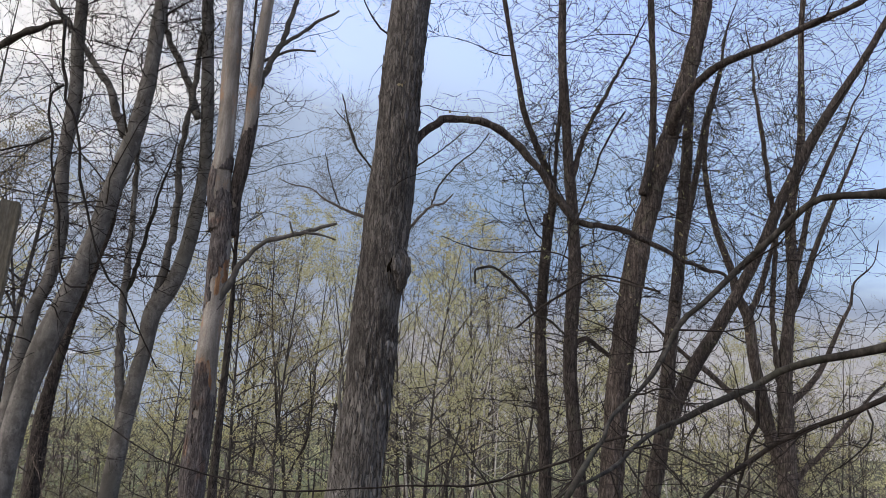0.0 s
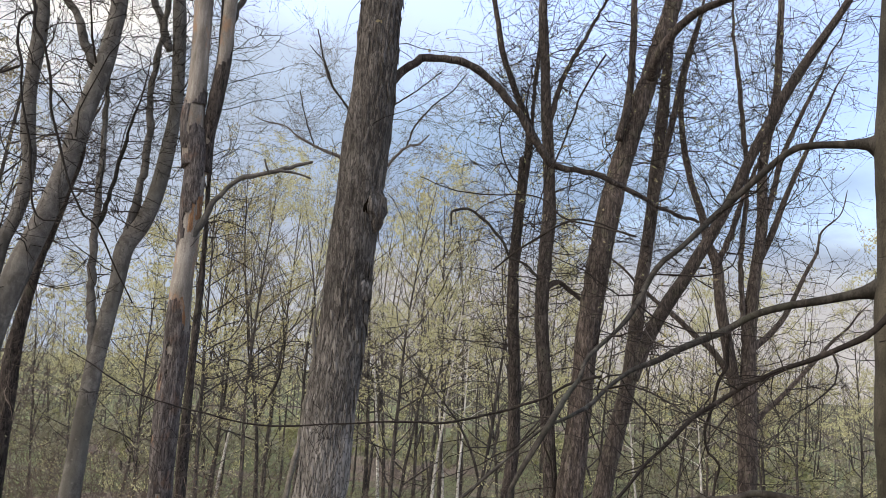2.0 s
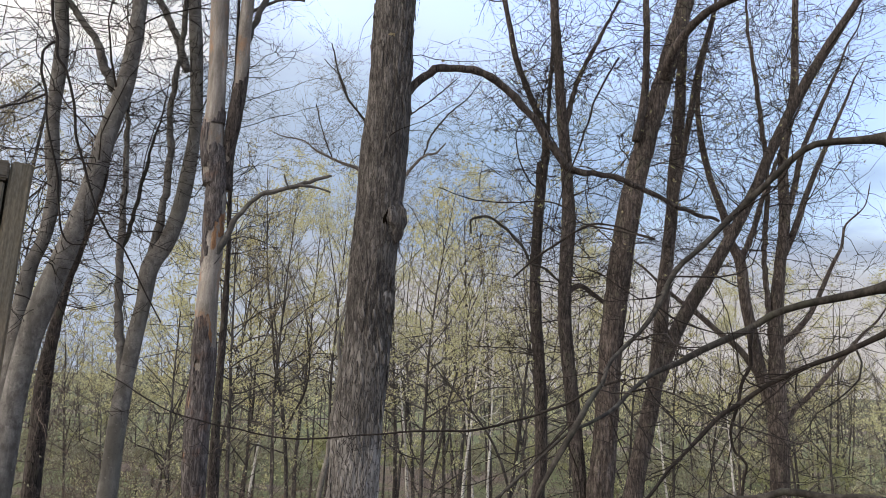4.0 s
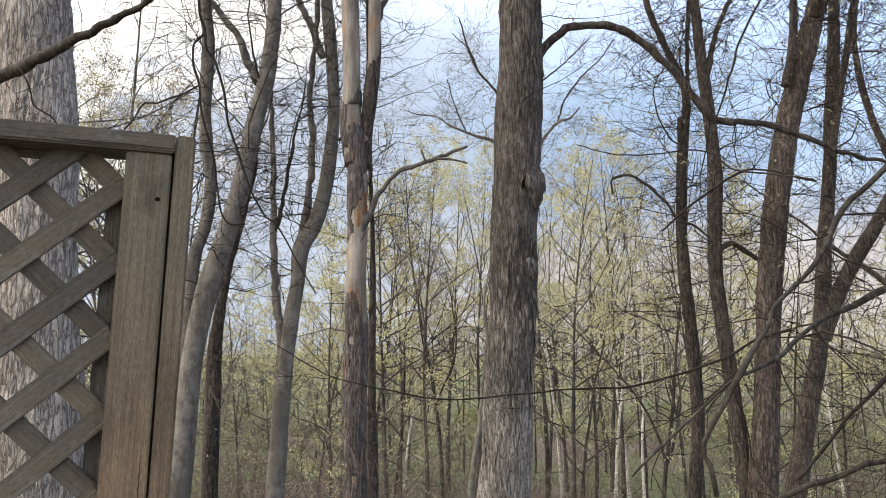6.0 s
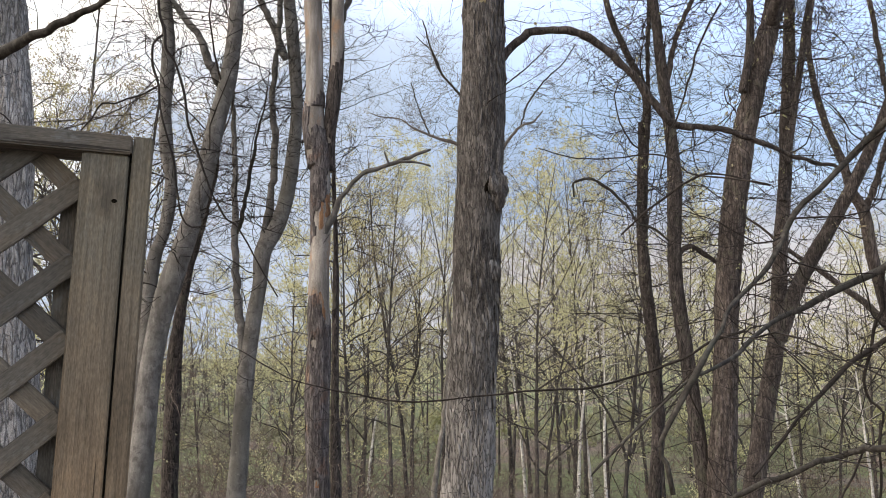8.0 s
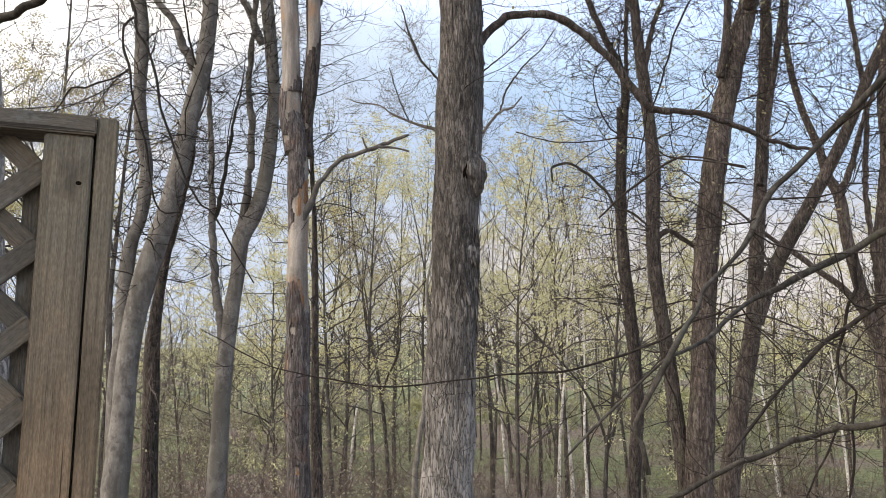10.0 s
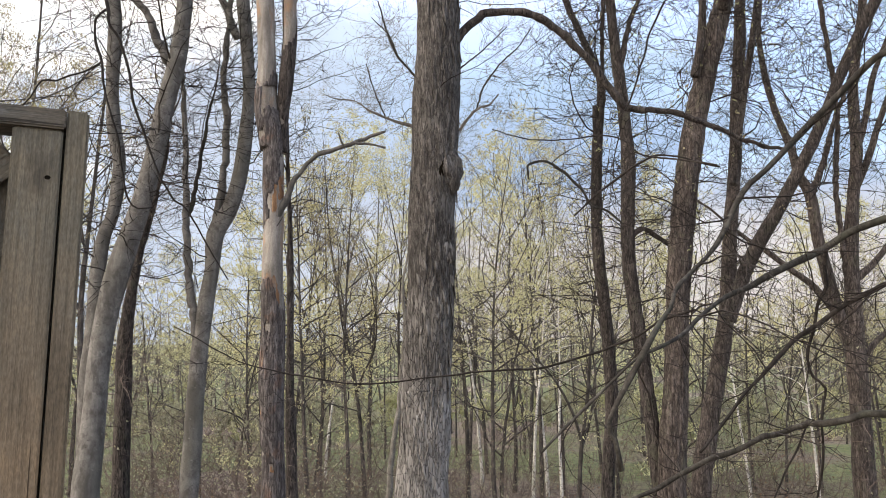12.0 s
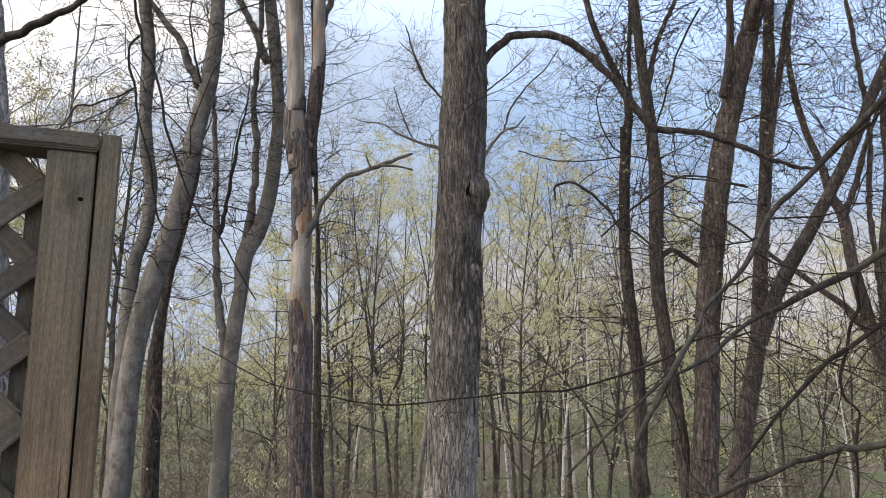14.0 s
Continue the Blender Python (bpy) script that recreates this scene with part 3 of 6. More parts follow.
# stems begin


def add_stem(tree, part_name, *points):
    """points: x, y, z and the radius there."""
    tree.append((part_name, list(points)))


HICKORY = []
add_stem(HICKORY, "trunk", (-0.50, 5.42, 4.76, 0.144), (-0.52, 5.41, 4.32, 0.147), (-0.53, 5.41, 4.06, 0.148), (-0.53, 5.41, 3.64, 0.149), (-0.55, 5.41, 3.22, 0.155), (-0.57, 5.40, 2.82, 0.158), (-0.59, 5.40, 2.42, 0.160), (-0.60, 5.40, 2.03, 0.161), (-0.61, 5.39, 1.64, 0.163), (-0.64, 5.39, 1.26, 0.165), (-0.66, 5.38, 0.89, 0.166), (-0.68, 5.38, 0.59, 0.168))
add_stem(HICKORY, "limb", (-0.50, 5.42, 3.59, 0.046), (-0.39, 5.44, 3.67, 0.038), (-0.32, 5.45, 3.76, 0.032), (-0.18, 5.48, 3.86, 0.029), (0.04, 5.52, 3.87, 0.028), (0.22, 5.56, 3.82, 0.029), (0.41, 5.60, 3.65, 0.029), (0.56, 5.63, 3.48, 0.029), (0.71, 5.66, 3.29, 0.029), (0.82, 5.68, 3.17, 0.026), (0.98, 5.71, 3.16, 0.021), (1.21, 5.76, 3.13, 0.0196), (1.44, 5.80, 3.04, 0.0181), (1.67, 5.85, 2.94, 0.0150), (1.96, 5.90, 2.87, 0.0120))
add_stem(HICKORY, "limb", (0.70, 5.45, 2.31, 0.0071), (0.58, 5.43, 2.40, 0.0086), (0.50, 5.41, 2.42, 0.0086), (0.43, 5.40, 2.54, 0.0100), (0.29, 5.37, 2.67, 0.0101), (0.18, 5.35, 2.73, 0.0101), (0.07, 5.33, 2.70, 0.0086), (0.08, 5.33, 2.60, 0.0072))
add_stem(HICKORY, "limb", (1.09, 5.32, 3.91, 0.0071), (0.93, 5.29, 3.60, 0.0071), (0.83, 5.27, 3.29, 0.0063), (0.76, 5.26, 3.10, 0.0056), (0.68, 5.24, 2.97, 0.0042))
SNAG = []
add_stem(SNAG, "trunk", (-2.05, 6.23, 3.47, 0.081), (-1.99, 6.24, 3.17, 0.081), (-1.99, 6.24, 2.83, 0.077), (-1.98, 6.24, 2.60, 0.076), (-1.99, 6.24, 2.12, 0.083), (-1.98, 6.25, 1.66, 0.086), (-1.99, 6.24, 1.21, 0.088), (-1.98, 6.24, 0.76, 0.081), (-1.97, 6.25, 0.40, 0.082))
add_stem(SNAG, "stem", (-2.01, 6.24, 3.12, 0.084), (-2.05, 6.23, 3.47, 0.088), (-2.05, 6.23, 3.76, 0.074), (-2.06, 6.23, 4.07, 0.072), (-2.08, 6.23, 4.57, 0.075), (-2.10, 6.22, 4.99, 0.072), (-2.13, 6.22, 5.52, 0.066), (-2.16, 6.21, 5.95, 0.053))
add_stem(SNAG, "stem", (-1.93, 6.25, 3.08, 0.042), (-1.92, 6.26, 3.42, 0.042), (-1.90, 6.26, 3.66, 0.053), (-1.87, 6.27, 4.07, 0.051), (-1.87, 6.27, 4.57, 0.056), (-1.85, 6.27, 4.99, 0.052), (-1.83, 6.27, 5.41, 0.048), (-1.81, 6.28, 5.89, 0.035))
add_stem(SNAG, "limb", (-1.93, 6.47, 4.38, 0.035), (-1.88, 6.47, 4.55, 0.031), (-1.81, 6.47, 4.74, 0.027), (-1.74, 6.48, 4.91, 0.027), (-1.68, 6.48, 5.20, 0.022), (-1.62, 6.48, 5.43, 0.020), (-1.57, 6.48, 5.72, 0.0183))
add_stem(SNAG, "limb", (-1.75, 6.48, 4.90, 0.020), (-1.59, 6.48, 5.03, 0.0157), (-1.45, 6.49, 5.15, 0.0135), (-1.25, 6.49, 5.28, 0.0090))
add_stem(SNAG, "limb", (-1.94, 6.47, 4.73, 0.0177), (-1.86, 6.47, 4.76, 0.0155), (-1.77, 6.48, 4.81, 0.0133), (-1.62, 6.48, 4.87, 0.0111), (-1.42, 6.49, 4.87, 0.0089))
add_stem(SNAG, "limb", (-1.98, 6.19, 2.50, 0.031), (-1.92, 6.21, 2.59, 0.029), (-1.87, 6.22, 2.71, 0.025), (-1.81, 6.23, 2.85, 0.021), (-1.71, 6.25, 2.99, 0.0186), (-1.59, 6.27, 3.07, 0.0187), (-1.43, 6.30, 3.11, 0.0166), (-1.29, 6.33, 3.18, 0.0166), (-1.08, 6.37, 3.25, 0.0104))
add_stem(SNAG, "limb", (-1.32, 6.27, 3.15, 0.0124), (-1.19, 6.30, 3.13, 0.0103), (-1.07, 6.32, 3.10, 0.0082))
add_stem(SNAG, "limb", (-1.40, 6.26, 3.10, 0.0082), (-1.43, 6.25, 3.17, 0.0082), (-1.45, 6.25, 3.23, 0.0062))
THIN_A = []
add_stem(THIN_A, "trunk", (-2.68, 8.65, 6.17, 0.0136), (-2.66, 8.66, 5.32, 0.0168), (-2.63, 8.66, 4.48, 0.0166), (-2.60, 8.67, 3.46, 0.023), (-2.57, 8.68, 2.80, 0.029), (-2.56, 8.68, 1.71, 0.038), (-2.56, 8.68, 1.08, 0.044), (-2.53, 8.68, -0.04, 0.068))
LEFT_PALE = []
add_stem(LEFT_PALE, "trunk", (-4.12, 7.35, 6.04, 0.055), (-4.09, 7.36, 5.66, 0.060), (-4.07, 7.36, 5.27, 0.066), (-4.01, 7.37, 4.77, 0.066), (-4.02, 7.37, 4.15, 0.065), (-3.99, 7.38, 3.67, 0.064), (-3.93, 7.39, 3.31, 0.061), (-3.97, 7.38, 2.84, 0.064), (-4.06, 7.36, 2.55, 0.066), (-4.10, 7.35, 2.14, 0.072), (-4.12, 7.35, 1.69, 0.077), (-4.15, 7.34, 1.13, 0.082), (-4.14, 7.35, 0.14, 0.089))
LEFT_LEAN = []
add_stem(LEFT_LEAN, "trunk", (-3.13, 7.04, 5.76, 0.060), (-3.13, 7.04, 5.40, 0.065), (-3.13, 7.04, 5.04, 0.070), (-3.14, 7.03, 4.69, 0.075), (-3.19, 7.02, 4.22, 0.082), (-3.29, 7.00, 3.76, 0.086), (-3.37, 6.99, 3.31, 0.088), (-3.47, 6.97, 2.87, 0.093), (-3.59, 6.94, 2.43, 0.100), (-3.71, 6.92, 2.00, 0.107), (-3.77, 6.91, 1.68, 0.101), (-3.81, 6.90, 1.26, 0.098), (-3.84, 6.90, 0.74, 0.104), (-3.88, 6.89, 0.23, 0.118))
add_stem(LEFT_LEAN, "limb", (-3.47, 7.42, 4.35, 0.048), (-3.58, 7.42, 4.58, 0.041), (-3.72, 7.41, 4.88, 0.036), (-3.91, 7.41, 5.12, 0.033), (-4.02, 7.40, 5.28, 0.033), (-4.17, 7.40, 5.49, 0.031), (-4.35, 7.39, 5.68, 0.028), (-4.50, 7.39, 5.86, 0.025))
LEFT_FORK = []
add_stem(LEFT_FORK, "trunk", (-2.88, 7.59, 6.04, 0.058), (-2.84, 7.60, 5.66, 0.060), (-2.80, 7.61, 5.27, 0.060), (-2.76, 7.62, 4.90, 0.066), (-2.72, 7.63, 4.46, 0.065), (-2.70, 7.63, 4.03, 0.065), (-2.73, 7.62, 3.55, 0.070), (-2.79, 7.61, 3.13, 0.076), (-2.88, 7.60, 2.84, 0.081), (-3.00, 7.57, 2.60, 0.081), (-3.03, 7.57, 2.26, 0.075), (-3.08, 7.56, 1.91, 0.080), (-3.13, 7.55, 1.46, 0.079), (-3.16, 7.54, 1.02, 0.084), (-3.18, 7.54, 0.58, 0.089), (-3.20, 7.53, 0.14, 0.094))
add_stem(LEFT_FORK, "limb", (-2.88, 7.60, 5.66, 0.024), (-2.89, 7.59, 5.40, 0.027), (-2.91, 7.59, 4.77, 0.027), (-2.95, 7.58, 4.15, 0.032), (-2.91, 7.59, 3.73, 0.035), (-2.93, 7.59, 3.31, 0.035), (-2.96, 7.58, 2.96, 0.038), (-3.02, 7.57, 2.60, 0.043))
add_stem(LEFT_FORK, "limb", (-3.36, 7.50, 4.34, 0.0178), (-3.33, 7.51, 3.91, 0.024), (-3.31, 7.51, 3.55, 0.026), (-3.29, 7.51, 3.07, 0.032), (-3.28, 7.52, 2.60, 0.035), (-3.24, 7.52, 2.14, 0.037), (-3.19, 7.53, 1.80, 0.040), (-3.14, 7.54, 1.46, 0.040))
add_stem(LEFT_FORK, "limb", (-3.10, 7.55, 3.73, 0.0147), (-3.15, 7.54, 3.43, 0.0175), (-3.21, 7.53, 3.01, 0.020), (-3.28, 7.52, 2.72, 0.023))
add_stem(LEFT_FORK, "limb", (-2.95, 7.94, 4.77, 0.043), (-3.07, 7.94, 5.09, 0.037), (-3.21, 7.93, 5.38, 0.034), (-3.34, 7.93, 5.61, 0.031), (-3.45, 7.92, 5.88, 0.028), (-3.54, 7.92, 6.22, 0.022))
LEFT_DARK = []
add_stem(LEFT_DARK, "trunk", (-3.92, 8.41, 3.67, 0.023), (-3.98, 8.40, 3.40, 0.026), (-4.06, 8.38, 3.00, 0.033), (-4.18, 8.36, 2.54, 0.045), (-4.25, 8.34, 2.09, 0.061), (-4.30, 8.33, 1.58, 0.083), (-4.30, 8.33, 1.08, 0.089), (-4.30, 8.33, 0.46, 0.094), (-4.30, 8.33, -0.04, 0.093))
LEFT_ROUGH = []
add_stem(LEFT_ROUGH, "trunk", (-3.44, 4.02, 4.28, 0.200), (-3.40, 4.03, 3.91, 0.202), (-3.38, 4.03, 3.69, 0.204), (-3.34, 4.04, 3.33, 0.209), (-3.30, 4.05, 2.97, 0.210), (-3.28, 4.05, 2.63, 0.213), (-3.26, 4.05, 2.29, 0.216), (-3.22, 4.06, 1.63, 0.229), (-3.16, 4.07, 0.74, 0.255))
add_stem(LEFT_ROUGH, "limb", (-3.16, 3.36, 2.76, 0.049), (-3.05, 3.30, 2.87, 0.037), (-2.89, 3.26, 2.89, 0.031), (-2.67, 3.22, 2.95, 0.027), (-2.49, 3.18, 2.99, 0.024), (-2.31, 3.13, 3.03, 0.0197), (-2.11, 3.09, 3.08, 0.0154), (-1.96, 3.04, 3.11, 0.0126), (-1.81, 2.99, 3.15, 0.0111), (-1.67, 2.94, 3.16, 0.0070))
add_stem(LEFT_ROUGH, "limb", (-1.68, 2.94, 3.16, 0.0070), (-1.67, 2.94, 3.09, 0.0060), (-1.66, 2.94, 2.99, 0.0060), (-1.64, 2.95, 2.91, 0.0060), (-1.63, 2.95, 2.82, 0.0060), (-1.59, 2.96, 2.76, 0.0051), (-1.55, 2.97, 2.64, 0.0051), (-1.53, 2.97, 2.51, 0.0051), (-1.49, 2.98, 2.39, 0.0050), (-1.45, 2.99, 2.27, 0.0042), (-1.41, 2.99, 2.18, 0.0042), (-1.36, 3.00, 2.10, 0.0042), (-1.31, 3.01, 2.06, 0.0033), (-1.22, 3.03, 1.90, 0.0029), (-1.15, 3.05, 1.78, 0.0024))
add_stem(LEFT_ROUGH, "limb", (-1.64, 2.95, 2.88, 0.0052), (-1.68, 2.94, 2.84, 0.0052), (-1.68, 2.94, 2.77, 0.0051), (-1.65, 2.95, 2.66, 0.0051), (-1.64, 2.95, 2.56, 0.0042), (-1.59, 2.96, 2.39, 0.0042), (-1.56, 2.96, 2.23, 0.0042), (-1.52, 2.97, 2.08, 0.0033), (-1.44, 2.99, 2.07, 0.0025))
add_stem(LEFT_ROUGH, "limb", (-1.65, 2.95, 2.66, 0.0042), (-1.72, 2.93, 2.62, 0.0034), (-1.77, 2.92, 2.60, 0.0034), (-1.82, 2.91, 2.58, 0.0034), (-1.87, 2.90, 2.58, 0.0034), (-1.91, 2.89, 2.51, 0.0025), (-1.95, 2.89, 2.47, 0.0025))
add_stem(LEFT_ROUGH, "limb", (-2.54, 2.97, 2.81, 0.0037), (-2.49, 2.98, 2.71, 0.0036), (-2.47, 2.99, 2.64, 0.0036), (-2.40, 3.00, 2.59, 0.0036), (-2.35, 3.01, 2.54, 0.0027))
BEECH = []
add_stem(BEECH, "trunk", (1.35, 2.09, 3.37, 0.117), (1.34, 2.09, 3.08, 0.124), (1.34, 2.09, 2.84, 0.127), (1.33, 2.09, 2.65, 0.132), (1.33, 2.10, 2.46, 0.137), (1.32, 2.10, 2.28, 0.139), (1.32, 2.10, 2.10, 0.136), (1.32, 2.10, 1.93, 0.134), (1.31, 2.10, 1.83, 0.133), (1.31, 2.10, 1.68, 0.132), (1.30, 2.10, 1.51, 0.127), (1.30, 2.10, 1.30, 0.123))
add_stem(BEECH, "limb", (1.33, 2.13, 2.08, 0.090), (1.39, 2.10, 2.18, 0.098), (1.45, 2.05, 2.28, 0.092), (1.51, 2.00, 2.34, 0.081), (1.58, 1.96, 2.39, 0.076), (1.67, 1.93, 2.47, 0.073), (1.76, 1.89, 2.58, 0.070), (1.83, 1.85, 2.67, 0.069), (1.91, 1.82, 2.76, 0.065), (2.10, 1.75, 2.96, 0.057), (2.34, 1.67, 3.14, 0.043))
add_stem(BEECH, "limb", (1.35, 2.09, 2.48, 0.071), (1.43, 2.10, 2.57, 0.063), (1.50, 2.11, 2.62, 0.057), (1.59, 2.12, 2.65, 0.049), (1.70, 2.12, 2.72, 0.050), (1.83, 2.12, 2.83, 0.048), (1.95, 2.12, 2.95, 0.044), (2.07, 2.12, 3.08, 0.041), (2.24, 2.11, 3.27, 0.036))
add_stem(BEECH, "limb", (1.36, 2.09, 2.56, 0.085), (1.41, 2.07, 2.70, 0.079), (1.49, 2.05, 2.84, 0.072), (1.57, 2.03, 2.98, 0.066), (1.69, 2.00, 3.15, 0.055))
add_stem(BEECH, "limb", (1.36, 2.09, 1.90, 0.140), (1.40, 2.05, 1.92, 0.112), (1.44, 2.01, 1.93, 0.081), (1.48, 1.98, 1.94, 0.059), (1.54, 1.93, 1.94, 0.050), (1.60, 1.89, 1.91, 0.051), (1.64, 1.86, 1.88, 0.048), (1.69, 1.82, 1.84, 0.045), (1.73, 1.78, 1.82, 0.041), (1.80, 1.74, 1.79, 0.037), (1.96, 1.67, 1.71, 0.026))
add_stem(BEECH, "limb", (1.39, 2.08, 2.25, 0.040), (1.40, 2.02, 2.26, 0.030), (1.40, 1.97, 2.25, 0.023), (1.39, 1.92, 2.24, 0.0167))
add_stem(BEECH, "limb", (1.29, 2.14, 2.29, 0.079), (1.22, 2.15, 2.30, 0.046), (1.19, 2.17, 2.31, 0.0198), (1.13, 2.19, 2.31, 0.0118), (1.05, 2.22, 2.31, 0.0106), (0.99, 2.24, 2.29, 0.0100), (0.88, 2.28, 2.18, 0.0099), (0.81, 2.30, 2.11, 0.0099), (0.67, 2.20, 1.98, 0.0087), (0.59, 2.15, 1.91, 0.0084), (0.49, 2.05, 1.76, 0.0073), (0.36, 1.88, 1.65, 0.0061), (0.33, 1.82, 1.60, 0.0054), (0.29, 1.75, 1.56, 0.0047), (0.25, 1.68, 1.51, 0.0041), (0.17, 1.66, 1.37, 0.0031), (0.18, 1.66, 1.33, 0.0024), (0.19, 1.66, 1.27, 0.0019))
add_stem(BEECH, "limb", (1.28, 2.14, 1.89, 0.069), (1.23, 2.15, 1.90, 0.039), (1.19, 2.17, 1.89, 0.021), (1.15, 2.18, 1.88, 0.0120), (1.07, 2.21, 1.86, 0.0108), (0.98, 2.25, 1.84, 0.0103), (0.90, 2.28, 1.81, 0.0097), (0.84, 2.29, 1.77, 0.0090), (0.67, 2.18, 1.70, 0.0079), (0.59, 2.13, 1.66, 0.0076), (0.51, 2.07, 1.63, 0.0073), (0.42, 1.95, 1.58, 0.0063), (0.36, 1.85, 1.54, 0.0055), (0.28, 1.72, 1.51, 0.0050), (0.23, 1.68, 1.49, 0.0045), (0.15, 1.66, 1.42, 0.0035), (0.06, 1.63, 1.34, 0.0026), (0.03, 1.61, 1.31, 0.0022))
add_stem(BEECH, "limb", (1.27, 2.04, 1.94, 0.0188), (1.235, 1.975, 1.925, 0.0140), (1.20, 1.99, 1.90, 0.0095), (1.17, 2.00, 1.85, 0.0089), (1.14, 2.02, 1.80, 0.0084), (1.10, 2.04, 1.76, 0.0078), (1.06, 2.06, 1.73, 0.0073), (1.01, 2.08, 1.70, 0.0067), (0.95, 2.11, 1.67, 0.0062), (0.89, 2.14, 1.64, 0.0062), (0.84, 2.17, 1.61, 0.0057), (0.78, 2.18, 1.57, 0.0056), (0.71, 2.15, 1.53, 0.0055), (0.64, 2.12, 1.47, 0.0054), (0.57, 2.09, 1.41, 0.0047), (0.52, 2.06, 1.36, 0.0046), (0.45, 2.02, 1.29, 0.0039), (0.41, 1.99, 1.26, 0.0039))
add_stem(BEECH, "limb", (1.19, 2.03, 1.34, 0.032), (1.15, 2.07, 1.33, 0.024), (1.12, 2.10, 1.33, 0.0137), (1.07, 2.14, 1.33, 0.0107), (0.99, 2.19, 1.32, 0.0102), (0.89, 2.24, 1.32, 0.0098), (0.80, 2.29, 1.30, 0.0093), (0.81, 2.56, 1.25, 0.0090), (0.72, 2.55, 1.23, 0.0090), (0.63, 2.54, 1.18, 0.0084), (0.55, 2.54, 1.16, 0.0078), (0.46, 2.53, 1.11, 0.0072), (0.37, 2.52, 1.07, 0.0066), (0.32, 2.51, 1.05, 0.0060), (0.27, 2.51, 1.01, 0.0054))
add_stem(BEECH, "limb", (0.85, 2.30, 1.77, 0.0054), (0.84, 2.30, 1.72, 0.0048), (0.84, 2.30, 1.67, 0.0048), (0.82, 2.30, 1.63, 0.0048), (0.81, 2.31, 1.57, 0.0042), (0.79, 2.31, 1.51, 0.0042), (0.78, 2.31, 1.47, 0.0041), (0.79, 2.31, 1.42, 0.0035), (0.82, 2.30, 1.39, 0.0035), (0.81, 2.31, 1.32, 0.0029), (0.81, 2.31, 1.24, 0.0029))
add_stem(BEECH, "limb", (0.91, 2.57, 1.35, 0.0042), (0.90, 2.57, 1.27, 0.0036), (0.90, 2.57, 1.20, 0.0036), (0.89, 2.57, 1.11, 0.0036), (0.87, 2.57, 1.02, 0.0030))
add_stem(BEECH, "limb", (0.86, 2.57, 1.27, 0.0030), (0.82, 2.56, 1.19, 0.0030), (0.77, 2.56, 1.10, 0.0030), (0.73, 2.55, 1.02, 0.0024))
add_stem(BEECH, "limb", (0.55, 2.62, 1.62, 0.0049), (0.46, 2.62, 1.59, 0.0043), (0.37, 2.62, 1.54, 0.0043), (0.28, 2.62, 1.50, 0.0043), (0.18, 2.61, 1.47, 0.0037), (0.04, 2.60, 1.44, 0.0037), (-0.14, 2.58, 1.43, 0.0031), (-0.24, 2.58, 1.42, 0.0028), (-0.35, 2.57, 1.41, 0.0025), (-0.44, 2.57, 1.40, 0.0032), (-0.57, 2.56, 1.40, 0.0026), (-0.69, 2.56, 1.42, 0.0026), (-0.80, 2.55, 1.44, 0.0023), (-0.92, 2.55, 1.47, 0.0020), (-1.04, 2.54, 1.54, 0.0020), (-1.14, 2.54, 1.59, 0.0017))
add_stem(BEECH, "vine", (1.08, 1.90, 1.80, 0.0037), (1.09, 1.90, 1.76, 0.0037), (1.10, 1.90, 1.73, 0.0037), (1.12, 1.89, 1.66, 0.0037), (1.13, 1.89, 1.59, 0.0037), (1.15, 1.88, 1.53, 0.0037), (1.17, 1.88, 1.47, 0.0032), (1.18, 1.88, 1.40, 0.0032), (1.19, 1.87, 1.32, 0.0031))
add_stem(BEECH, "vine", (1.16, 1.88, 1.51, 0.0018), (1.21, 1.87, 1.50, 0.0016), (1.25, 1.86, 1.45, 0.0014))
add_stem(BEECH, "limb", (0.66, 2.69, 2.10, 0.0032), (0.59, 2.79, 2.14, 0.0033), (0.46, 2.89, 2.19, 0.0028), (0.36, 2.99, 2.29, 0.0029), (0.24, 3.08, 2.31, 0.0027), (0.08, 3.17, 2.33, 0.0024), (-0.10, 3.25, 2.40, 0.0021))
add_stem(BEECH, "limb", (0.75, 3.01, 2.16, 0.0036), (0.58, 3.08, 2.23, 0.0037), (0.50, 3.17, 2.23, 0.0046), (0.38, 3.25, 2.16, 0.0047), (0.23, 3.32, 2.04, 0.0040))
add_stem(BEECH, "vine", (1.16, 1.88, 1.54, 0.0019), (1.25, 1.96, 1.50, 0.0018), (1.30, 1.96, 1.45, 0.0016), (1.36, 1.97, 1.39, 0.0014), (1.39, 1.97, 1.35, 0.0013))
add_stem(BEECH, "vine", (1.16, 1.88, 1.52, 0.0017), (1.20, 1.99, 1.49, 0.0015), (1.18, 2.04, 1.43, 0.0014), (1.17, 2.08, 1.39, 0.0012))
add_stem(BEECH, "vine", (1.18, 2.04, 1.43, 0.0014), (1.20, 2.00, 1.40, 0.0013), (1.22, 1.99, 1.36, 0.0011), (1.24, 1.97, 1.32, 0.0010))
add_stem(BEECH, "vine", (1.21, 1.99, 1.66, 0.0015), (1.24, 1.97, 1.62, 0.0014), (1.27, 1.96, 1.59, 0.0014), (1.28, 1.96, 1.54, 0.0013), (1.31, 1.96, 1.50, 0.0013), (1.34, 1.97, 1.46, 0.0012))
add_stem(BEECH, "vine", (1.24, 1.97, 1.62, 0.0012), (1.22, 1.99, 1.61, 0.0011), (1.22, 1.98, 1.59, 0.0010), (1.23, 1.97, 1.58, 0.0009))
